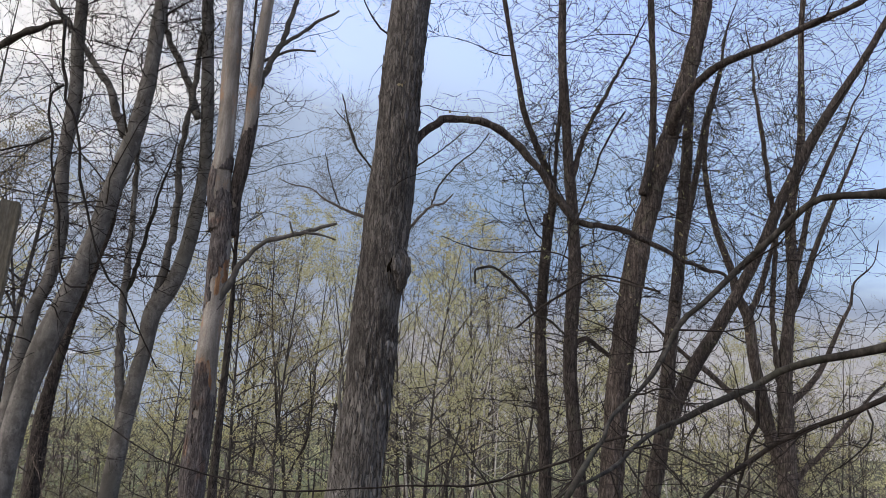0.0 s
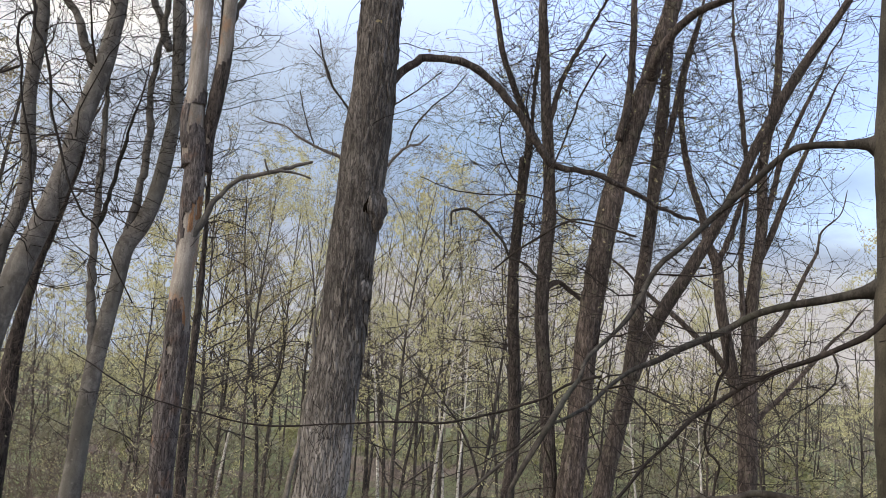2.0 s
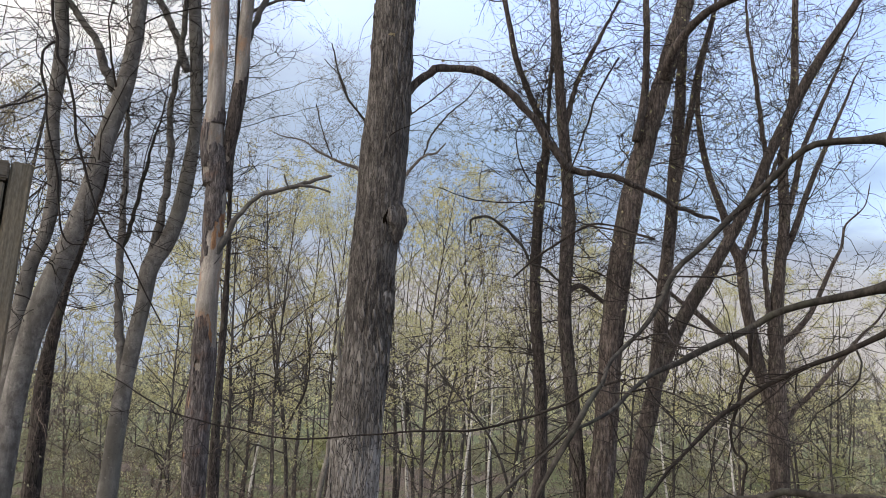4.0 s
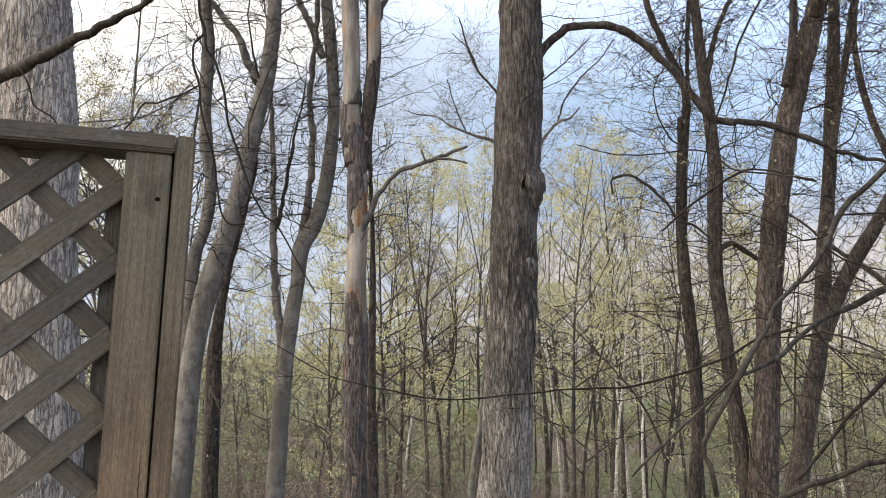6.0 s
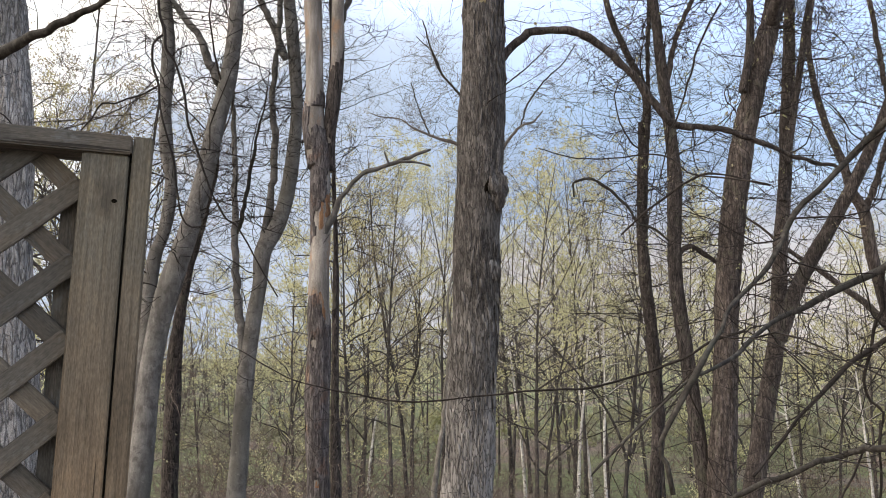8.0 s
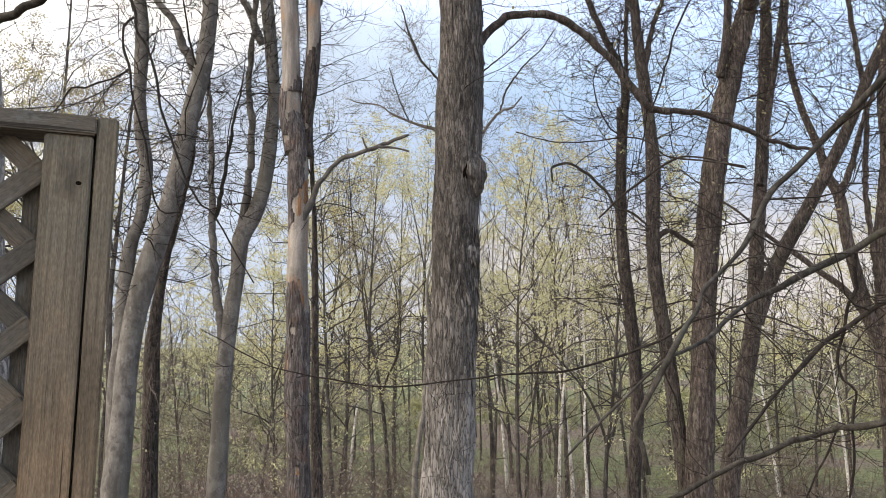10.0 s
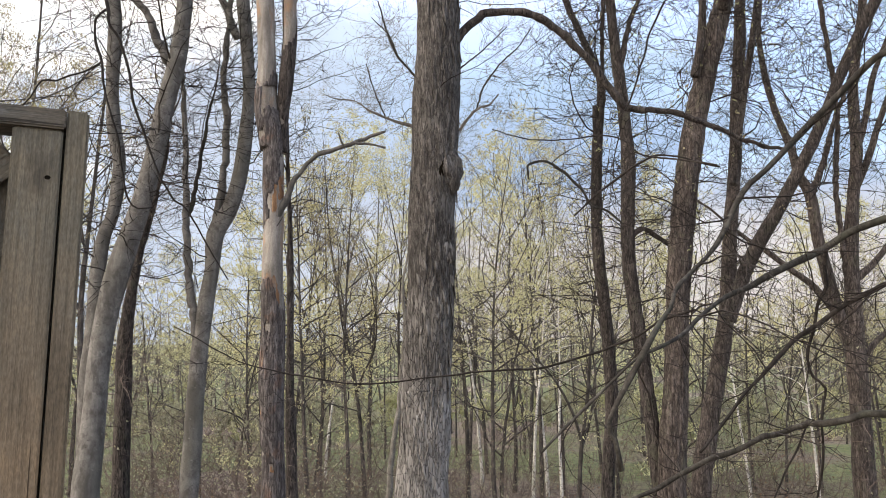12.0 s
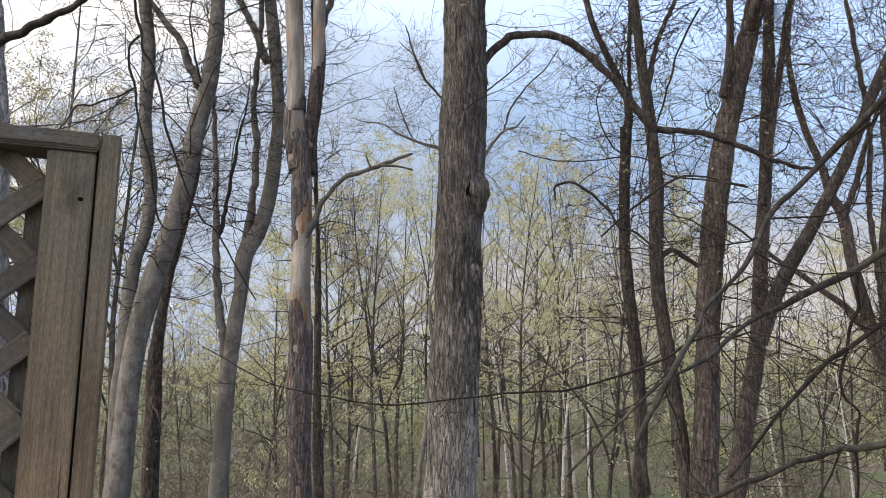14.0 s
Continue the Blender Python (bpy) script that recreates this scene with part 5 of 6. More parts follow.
# ---- ground ----


def build_ground():
    s = np.sinh(np.linspace(-5.2, 5.2, 150)) / np.sinh(5.2)
    xs = s * 1600
    ys = np.concatenate([-np.geomspace(400, 3, 18), np.linspace(-2, 60, 125), np.geomspace(63, 3500, 40)])
    X, Y = np.meshgrid(xs, ys, indexing="ij")
    Z = ground_z(X, Y) + (vnoise(np.stack([X * 1.5, Y * 1.5, X * 0], -1), 8) - 0.5) * 0.08
    v = np.stack([X, Y, Z], -1).reshape(-1, 3)
    i, j = np.meshgrid(np.arange(len(xs) - 1), np.arange(len(ys) - 1), indexing="ij")
    n = len(ys)
    q = np.stack([i * n + j, (i + 1) * n + j, (i + 1) * n + j + 1, i * n + j + 1], -1).reshape(-1, 4)
    g = mesh_part("ground", mesh_from("ground", v, q), M["ground"])
    return tagged(g, "sloping woodland floor of brown leaf litter and grass", "ground", kind="structure")


build_ground()

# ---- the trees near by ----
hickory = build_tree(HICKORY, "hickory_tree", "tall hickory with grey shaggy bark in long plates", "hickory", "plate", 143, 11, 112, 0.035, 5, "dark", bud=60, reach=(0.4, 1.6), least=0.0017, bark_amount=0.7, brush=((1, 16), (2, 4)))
beech = build_tree(BEECH, "beech_tree", "large beech with smooth grey-brown bark and heavy limbs", "beech", "smooth", 250, 12, 64, 0.05, 4, "beech", reach=(0.3, 1.0), second=2.2, least=0.0013, bare_trunk=True)
build_tree(LEFT_ROUGH, "oak_tree", "thick grey trunk with furrowed bark behind the lattice", "grey_rough", "furrow", 70, 13, 130, 0.035, 4, "branch", reach=(0.3, 1.2), least=0.0015, bark_amount=0.55)
build_tree(LEFT_LEAN, "leaning_tree", "leaning smooth grey trunk among bare branches", "pale", "smooth", 340, 15, 36, 0.08, 5, reach=(0.8, 2.8), least=0.0036)
build_tree(LEFT_PALE, "slender_tree", "slender pale grey trunk with bare twigs", "pale", "smooth", 270, 16, 28, 0.08, 5, reach=(0.7, 2.6), least=0.0036)
build_tree(LEFT_FORK, "forked_tree", "forked grey tree with a dense net of twigs", "pale", "smooth", 390, 17, 32, 0.08, 5, reach=(0.7, 2.4), least=0.0036)
build_tree(LEFT_DARK, "scrub_tree", "dark shaggy scrub tree covered in fine twigs", "dark", "scale", 230, 18, 28, 0.08, 0, reach=(0.5, 1.9), twig_mat="brown_twig")
build_tree(THIN_A, "thin_tree", "thin dark trunk close behind the dead snag", "dark", "scale", 230, 19, 20, 0.08, 3, reach=(0.7, 2.4))
build_tree(LEAN_STICK, "dead_sapling", "pale dead sapling leaning beside the hickory trunk", "vine", "smooth", 0, 28, 12, 0.08, 0)
build_tree(RIGHT_BEECH, "young_beech", "smooth grey beech trunk with drooping side branches", "grey_skin", "smooth", 230, 20, 44, 0.05, 4, reach=(0.5, 1.6), least=0.0017)
build_tree(RIGHT_PALE, "crooked_tree", "crooked grey trunk leaning among green shrubs", "grey_skin", "smooth", 330, 21, 28, 0.07, 3, reach=(0.6, 2.0))
build_tree(R_ONE, "dark_maple", "dark slender maple trunk with a broken top", "dark", "scale", 290, 22, 28, 0.08, 5, reach=(0.8, 2.8), bud=320, bud_mat="green_leaf", least=0.0042, second=2.0)
build_tree(R_TWO, "dark_maple", "dark slender maple trunk forking high up", "dark", "scale", 330, 23, 32, 0.08, 5, reach=(0.8, 3.0), bud=320, bud_mat="green_leaf", least=0.0042, second=2.0)
build_tree(R_BIG, "furrowed_maple", "thick brown trunk with furrowed bark and budding twigs", "rough", "furrow", 370, 24, 84, 0.05, 5, "dark", reach=(0.8, 3.0), bud=560, bud_mat="green_leaf", least=0.0042, second=2.0)
build_tree(R_FOUR, "forked_maple", "dark brown maple dividing into a leaning limb", "rough", "scale", 370, 25, 44, 0.08, 5, "dark", reach=(0.8, 3.0), bud=560, bud_mat="green_leaf", least=0.0042, second=2.0)
build_tree(R_FIVE, "spreading_maple", "bare maple with many stems spreading from its base", "rough", "scale", 540, 26, 40, 0.08, 5, reach=(0.8, 3.2), bud=520, bud_mat="green_leaf", least=0.0048, second=2.1)
FAR_FORK = [(stem_part, [(x, y, z, r * 0.88) for x, y, z, r in pts]) for stem_part, pts in FAR_FORK]
# its bark and twigs take the paled colour that stands for haze
build_tree(FAR_FORK, "bare_tree", "bare tree with spreading limbs behind the hickory, paled as by haze", "hazed_twig", "smooth", 380, 27, 16, 0.1, 0, "hazed_twig", reach=(0.6, 2.2), least=0.003, droop=0.05, twig_mat="hazed_twig")
snag = build_tree(SNAG, "dead_snag", "dead forked trunk with peeling bark and bare wood", "dead_wood", "smooth", 0, 14, 56, 0.05, -1, "dead_wood")


def shag_plates(tree, stems, count, seed):
    """Long loose plates of bark that curl away from the trunk at one end."""
    rng = np.random.default_rng(seed)
    inv = tree.matrix_basis.inverted()
    path = spline(np.array(stems[0][1])[::-1] if stems[0][1][0][2] > stems[0][1][-1][2] else stems[0][1], 0.05)
    shapes = []
    for k in range(6):
        n, w = 7, 5
        L, W, lift = 0.09 + 0.03 * k, 0.006 + 0.0022 * (k % 4), 0.003 + 0.004 * (k % 3)
        front = np.zeros((n, w, 3))
        for i in range(n):
            for j in range(w):
                f, g = i / (n - 1), j / (w - 1) - 0.5
                edge = 1 - 0.35 * abs(2 * f - 1) ** 3
                front[i, j] = (g * 2 * W * edge + 0.004 * math.sin(7 * f + k), lift * (1 - f) ** 2 + 0.003 - 0.012 * g * g, (f - 0.5) * L + rng.normal() * 0.004)
        back = front.copy()
        back[..., 1] -= 0.004
        v = np.concatenate([front.reshape(-1, 3), back.reshape(-1, 3)])
        q, m = [], n * w
        for i in range(n - 1):
            for j in range(w - 1):
                a = i * w + j
                q += [[a, a + 1, a + w + 1, a + w], [m + a, m + a + w, m + a + w + 1, m + a + 1]]
        rim = [j for j in range(w)] + [i * w + w - 1 for i in range(1, n)] + [(n - 1) * w + j for j in range(w - 2, -1, -1)] + [i * w for i in range(n - 2, 0, -1)]
        for a, b in zip(rim, rim[1:] + rim[:1]):
            q.append([a, m + a, m + b, b])
        me = mesh_from("bark_plate", v, q)
        me.materials.append(M["hickory"])
        shapes.append(me)
    for k in range(count):
        p = path[int(rng.integers(4, len(path) - 4))]
        a = rng.uniform(-math.pi, 0.0) if rng.random() < 0.85 else rng.uniform(0, math.pi)
        ob = new("bark_plate", shapes[int(rng.integers(0, 6))])
        ob.parent = tree
        at = p[:3] + np.array([math.cos(a), math.sin(a), 0]) * (p[3] - 0.002)
        m = Matrix.Translation(at) @ pose(0, 0, 0, rng.normal() * 3, rng.normal() * 4, math.degrees(a) - 90)
        if rng.random() < 0.35:
            m = m @ Matrix.Diagonal((1, 1, -1, 1))
        s = rng.uniform(0.7, 1.2)
        ob.matrix_basis = inv @ m @ Matrix.Diagonal((s, s, s, 1))


def bark_shell(tree, points, z_from, z_to, proud, seed, cover=0.5, mat="dead_bark", sides=60, label="dark flaking bark"):
    """What is left of a dead trunk's bark: a sheet round it, with torn edges and holes."""
    p = np.array(points, float)
    path = spline(p[::-1] if p[0, 2] > p[-1, 2] else p, 0.025)
    path = path[(path[:, 2] > z_from - 0.4) & (path[:, 2] < z_to + 0.4)]
    out, ang = rings(path, sides)
    skin = path[:, None, :3] + out * path[:, None, 3:4]
    wob = (vnoise(skin * 2.2, 14 + 9) - 0.5) * 0.16
    d = bark_depth(skin, "plate", seed) * 0.28
    # torn edges run askew
    skin = skin + np.cross(out, [0.0, 0.0, 1.0]) * (vnoise(skin * 70, seed + 12) - 0.5)[..., None] * 0.014
    skin[..., 2] += (vnoise(skin * [60, 60, 45], seed + 11) - 0.5) * 0.04
    v = skin + out * (path[:, None, 3:4] * wob[..., None] + proud + d[..., None])
    n = len(path)
    q = tube_faces(n, sides)
    mid = skin.reshape(-1, 3)[q].mean(axis=1)
    keep = vnoise(mid * [7, 7, 2.6], seed + 4) * 0.7 + vnoise(mid * [22, 22, 9], seed + 6) * 0.3
    ragged = mid[:, 2] + (vnoise(mid * [9, 9, 1.2], seed + 8) - 0.5) * 0.75
    edge = np.minimum((ragged - z_from), (z_to - ragged)) / 0.06
    q = q[keep > 1 - cover - 0.0 + 0.6 * np.clip(1 - edge, 0, 1)]
    inner = v - out * 0.008
    vv = np.concatenate([v.reshape(-1, 3), inner.reshape(-1, 3)])
    m = n * sides
    qq = [q, q[:, ::-1] + m]
    e = np.concatenate([q[:, [0, 1]], q[:, [1, 2]], q[:, [2, 3]], q[:, [3, 0]]])
    key = {(a, b) for a, b in e.tolist()}
    rim = np.array([(a, b) for a, b in key if (b, a) not in key])
    if len(rim):
        qq.append(np.column_stack([rim[:, 1], rim[:, 0], rim[:, 0] + m, rim[:, 1] + m]))
    ob = mesh_part("bark", mesh_from("bark", vv, np.vstack(qq)), M[mat], tree, label)
    ob.matrix_parent_inverse = Matrix.Translation(tree.location).inverted()


shag_plates(hickory, HICKORY, 300, 61)
snag_low = SNAG[0][1][1:] + [(SNAG[0][1][-1][0], SNAG[0][1][-1][1] + 0.02, -1.6, 0.14)]
bark_shell(snag, snag_low, -1.9, 2.9, 0.0, 75, 0.50, "inner_bark", 60, "orange-brown inner bark on bare wood")
bark_shell(snag, snag_low, -1.9, 2.05, 0.006, 71, 0.63)
bark_shell(snag, SNAG[0][1], 2.65, 3.6, 0.006, 72, 0.52, "dead_bark", 48, "grey bark left round the fork")
bark_shell(snag, SNAG[1][1], 2.8, 3.6, 0.006, 73, 0.50, "dead_bark", 40, "grey bark left round the fork")
bark_shell(snag, SNAG[2][1], 2.8, 4.1, 0.006, 74, 0.72, "dark", 36, "blackened bark on the thinner stem")


def knot(tree, at, facing, size, label, hole=True):
    """A healed branch scar: a rolled lip round a plug painted dark like a shaded hollow."""
    turn = Vector(facing).to_track_quat("Z", "Y").to_matrix().to_4x4()
    bm = bmesh.new()
    a, b = 20, 8
    ring = []
    for i in range(a):
        t = 2 * math.pi * i / a
        row = []
        for j in range(b):
            u = 2 * math.pi * j / b
            r = size * (1 + 0.10 * math.sin(3 * t)) + size * 0.32 * math.cos(u)
            row.append(bm.verts.new((r * math.cos(t), r * math.sin(t) * 0.85, size * 0.32 * math.sin(u))))
        ring.append(row)
    for i in range(a):
        for j in range(b):
            f = bm.faces.new((ring[i][j], ring[(i + 1) % a][j], ring[(i + 1) % a][(j + 1) % b], ring[i][(j + 1) % b]))
            f.smooth = True
    lip = part("knot", bm, M["beech"], tree, label)
    m = tree.matrix_basis.inverted() @ Matrix.Translation(at) @ turn
    lip.matrix_basis = m
    if hole:
        bm = bmesh.new()
        bmesh.ops.create_cone(bm, cap_ends=True, segments=20, radius1=size * 0.3, radius2=size * 0.98, depth=size * 0.5)
        hollow = part("hollow", bm, M["hollow"], lip, "plug coloured near-black as a shaded hollow")
        hollow.matrix_basis = pose(0, 0, -size * 0.02)



knot(beech, (1.398, 1.906, 2.243), (0.25, -0.93, -0.20), 0.017, "round stub with a pale rolled rim")
knot(beech, (1.574, 1.822, 1.888), (-0.55, -0.82, -0.13), 0.018, "dark hole rotted into the limb")


def burl(tree, at, size, seed, mat, label):
    """A lumpy swelling of torn bark."""
    bm = bmesh.new()
    bmesh.ops.create_icosphere(bm, subdivisions=4, radius=1)
    for v in bm.verts:
        q = np.array([[*v.co]])
        k = 0.75 + 0.5 * float(vnoise(q * 2.0 + 7, seed)[0]) + 0.28 * float(vnoise(q * [7, 7, 3.0], seed + 1)[0])
        v.co = Vector((v.co.x * size[0], v.co.y * size[1], v.co.z * size[2])) * k
    for f in bm.faces:
        f.smooth = True
    ob = part("burl", bm, M[mat], tree, label)
    ob.matrix_basis = tree.matrix_basis.inverted() @ Matrix.Translation(at)
    return ob


def torn_hollow(swelling, at, size):
    """A ragged lump in a swelling, painted near-black for the shade of a cleft."""
    bm = bmesh.new()
    bmesh.ops.create_icosphere(bm, subdivisions=3, radius=1)
    for v in bm.verts:
        k = 0.7 + 0.6 * float(vnoise(np.array([[*v.co]]) * 3.0 + 4, 6)[0])
        v.co = Vector((v.co.x * size[0] + 0.35 * size[0] * v.co.z, v.co.y * size[1], v.co.z * size[2])) * k
    cleft = part("hollow", bm, M["hollow"], swelling, "lump coloured near-black as a shaded torn cleft")
    cleft.matrix_basis = pose(*at)


burl(beech, (1.228, 1.992, 1.925), (0.030, 0.026, 0.028), 5, "beech", "rounded swelling round a branch stub")
torn = burl(hickory, (-0.468, 5.36, 2.68), (0.082, 0.09, 0.15), 3, "hickory", "torn bark swelling with a jagged edge")
torn_hollow(torn, (-0.036, -0.094, 0.005), (0.024, 0.024, 0.062))
burl(hickory, (-0.50, 5.37, 2.13), (0.065, 0.08, 0.09), 8, "hickory", "small swelling of torn bark")


# ---- lattice screen ----


def box_mesh(name, sx, sy, sz, bevel=0.003):
    bm = bmesh.new()
    bmesh.ops.create_cube(bm, size=1)
    bmesh.ops.scale(bm, vec=(sx, sy, sz), verts=bm.verts)
    bmesh.ops.bevel(bm, geom=bm.edges[:], offset=bevel, segments=2, affect="EDGES")
    me = bpy.data.meshes.new(name)
    bm.to_mesh(me)
    bm.free()
    return me


LEAN = 0.9


def build_screen():
    """A lattice privacy screen; its own x runs along it towards the open end, y to the back."""
    top, length = 1.906, 1.7
    screen = thing("lattice_screen", (-0.7415, 1.2087, 0), "weathered grey-brown timber screen with diagonal lattice", "screen")
    # the posts lean, the rail on them lies straighter
    yaw = math.atan2(-0.5, -0.866) + math.pi
    screen.rotation_euler = (0, radians(0.8 + LEAN), yaw)
    turned = pose(0, 0, 0, 0, 0, math.degrees(yaw))
    screen.location += (turned @ pose(0, 0, 0, 0, 0.8)) @ Vector((0, 0, top)) - (turned @ pose(0, 0, 0, 0, 0.8 + LEAN)) @ Vector((0, 0, top))
    level = pose(0, 0, top, 0, -LEAN) @ pose(0, 0, -top)

    def member(name, size, at, tilt=0.0, mat="lumber", label="", bevel=0.003):
        """size: width, depth and length; tilt: degrees by which its length leans from upright towards x."""
        ob = mesh_part(name, box_mesh(name, *size, bevel), M[mat], screen, label)
        ob.matrix_basis = pose(*at, 0, tilt, 0)
        return ob

    member("end_post", (0.032, 0.080, top + 0.001), (0.0025, 0.002, top / 2), 0, "lumber", "upright end stud of brown lumber")
    board = member("post", (0.0715, 0.034, top - 0.033), (-0.0532, -0.020, (top - 0.033) / 2), 0, "lumber_board", "flat upright board with a dark knot")
    member("back_stud", (0.1036, 0.036, top - 0.105), (-0.0656, 0.0375, (top - 0.105) / 2), 0, "lumber_grey", "darkened stud behind the slats")
    member("batten", (0.017, 0.016, top - 0.0335), (-0.0223, 0.0070, (top - 0.0335) / 2), 0, "lumber_grey")
    rail = member("top_rail", (0.031, 0.088, length), (-length / 2 - 0.0145, -0.001, top - 0.0165), 90, "lumber_grey", "grey top rail with worn edges")
    rail.matrix_basis = level @ rail.matrix_basis
    member("sub_rail", (0.015, 0.018, length - 0.21), (-length / 2 - 0.10, 0.029, top - 0.0400), 90, "lumber_grey", "dark batten under the top rail")
    member("bottom_rail", (0.034, 0.036, length - 0.16), (-length / 2 - 0.06, 0.02, 0.10), 90, "lumber_grey")
    member("post", (0.08, 0.08, top - 0.036), (-length + 0.03, 0.0, (top - 0.036) / 2), 0, "lumber_grey")
    bm = bmesh.new()
    bmesh.ops.create_uvsphere(bm, u_segments=16, v_segments=8, radius=1)
    bmesh.ops.scale(bm, vec=(0.0055, 0.0009, 0.0042), verts=bm.verts)
    eye_knot = part("knot", bm, M["hollow"], board, "small dark knot in the board")
    eye_knot.matrix_basis = pose(0.018, -0.0165, (top - 0.033) / 2 - 0.078)
    lo, hi, x0, x1 = 0.09, top - 0.030, -0.0946, -length + 0.06
    slope = math.tan(radians(42.2))
    for y, sign in ((0.003, 1), (0.0135, -1)):
        for step in range(-14, 30):
            zc = (1.817 if sign > 0 else 1.814) + 0.1254 * (step - 13)
            ends = []
            for x in (x0, x1):
                z = zc + sign * slope * (x - x0)
                if lo <= z <= hi:
                    ends.append((x, z))
            for z in (lo, hi):
                x = x0 + (z - zc) / (sign * slope)
                if x1 < x < x0:
                    ends.append((x, z))
            if len(ends) < 2:
                continue
            (xa, za), (xb, zb) = ends[:2]
            L = math.hypot(xb - xa, zb - za)
            if L > 0.05:
                member("slat", (0.0345, 0.0095, L + 0.02), ((xa + xb) / 2, y, (za + zb) / 2), sign * (90 - 42.2), "lumber_grey", "", 0.0015)
    return screen


build_screen()

# ---- woods behind ----


def wood_tree(name, height, seed, leaf_count, leaf, label, bark="far_bark", spread=0.30, limbs=24, leaf_size=0.060, sides=7, first=0.3, fine=1.0, forks=0):
    """A woodland tree: limbs set round the trunk, flat below and steep above, each with side branches, twigs and tufts of leaves."""
    rng = np.random.default_rng(seed)
    root = thing(name, (0, 0, 0), label, "tree", "trees of the woods")
    root["height"] = height
    n = 12
    z = np.linspace(-0.2, height, n)
    bend = np.cumsum(np.cumsum(rng.normal(size=(n, 2)), axis=0) * 0.0030 * height, axis=0)
    r = 0.0074 * height * (1 - 0.94 * (np.arange(n) / (n - 1)) ** 0.8)
    trunk = np.column_stack([bend, z, r])
    mesh_part("trunk", bark_tube("trunk", trunk, "smooth", sides, height / 16, seed, 0.5), M[bark], root)
    stems = [spline(trunk, height / 30)]
    if forks:
        lead = sprout([[stems[0][7:18]]], forks, 30, (height * 0.40, height * 0.58), rng, 0.1, 0.06, 12, 0.07, 0.75, 0.02, 0.02)
        stems += list(lead)
        tagged(mesh_part("forked_top", mesh_from("forked_top", *thin_tubes([lead], 6)), M[bark], root, "steep forking limbs"), kind="stuff")
    u = (np.arange(limbs) + rng.random(limbs)) / limbs
    st, way, rr = np.zeros((limbs, 3)), np.zeros((limbs, 3)), np.zeros(limbs)
    for i in range(limbs):
        stem = stems[i % len(stems)]
        f = first + (0.97 - first) * u[i] if stem is stems[0] else 0.2 + 0.78 * u[i]
        x = f * (len(stem) - 1)
        k = min(int(x), len(stem) - 2)
        q = stem[k] + (stem[k + 1] - stem[k]) * (x - k)
        turn, steep = 2.4 * i + rng.normal() * 0.5, radians(66 - 40 * u[i] + rng.normal() * 8)
        st[i], rr[i] = q[:3], q[3]
        way[i] = (math.cos(turn) * math.sin(steep), math.sin(turn) * math.sin(steep), math.cos(steep))
    size = height * spread * (0.28 + 0.72 * np.sin(np.pi * (0.16 + 0.76 * u))) * (0.75 + 0.5 * rng.random(limbs))
    one = grow(st, way, size, np.minimum(rr * 0.62, size * 0.0085 + 0.003), 8 if fine >= 1 else 5, 0.15, 0.035, rng)
    two = sprout([one], limbs * 7, 47, (height * 0.04, height * 0.125), rng, 0.15, 0.05, 5 if fine >= 1 else 4, 0.22, 0.62, 0.0038)
    three = sprout([two], int(limbs * 29 * fine), 46, (height * 0.018, height * 0.055), rng, 0.2, 0.04, 3 if fine >= 1 else 2, 0.16, 0.8, 0.0028)
    v, q = thin_tubes([one], 4 if fine >= 1 else 3)
    tagged(mesh_part("limb_growth", mesh_from("limb_growth", v, q), M[bark], root, "spreading bare limbs"), kind="stuff")
    v, q = joined(thin_tubes([two], 3 if fine >= 1 else 2), thin_tubes([three], 2))
    # crown twigs carry the haze in their pale colour
    tagged(mesh_part("crown", mesh_from("crown", v, q), M["hazed_twig"], root, "open crown of bare twigs"), kind="stuff")
    if leaf_count:
        # leaves sit in tufts at the twigs' ends, thick on some branches and thin on others
        k = leaf_count // 6
        full = vnoise(three[:, 0, :3] * 0.65, seed) > 0.44
        bearing = three[full] if full.sum() > 20 else three
        at = bearing[rng.integers(0, len(bearing), k), -1, :3]
        at = np.repeat(at, 6, 0) + rng.normal(size=(k * 6, 3)) * [0.075, 0.075, 0.055]
        v, t = leaf_quads(at, leaf_size, rng, simple=True)
        tagged(mesh_part("foliage", mesh_from("foliage", v, None, t, False), M[leaf], root, "tufts of yellow-green spring leaves"), kind="stuff")
    return root


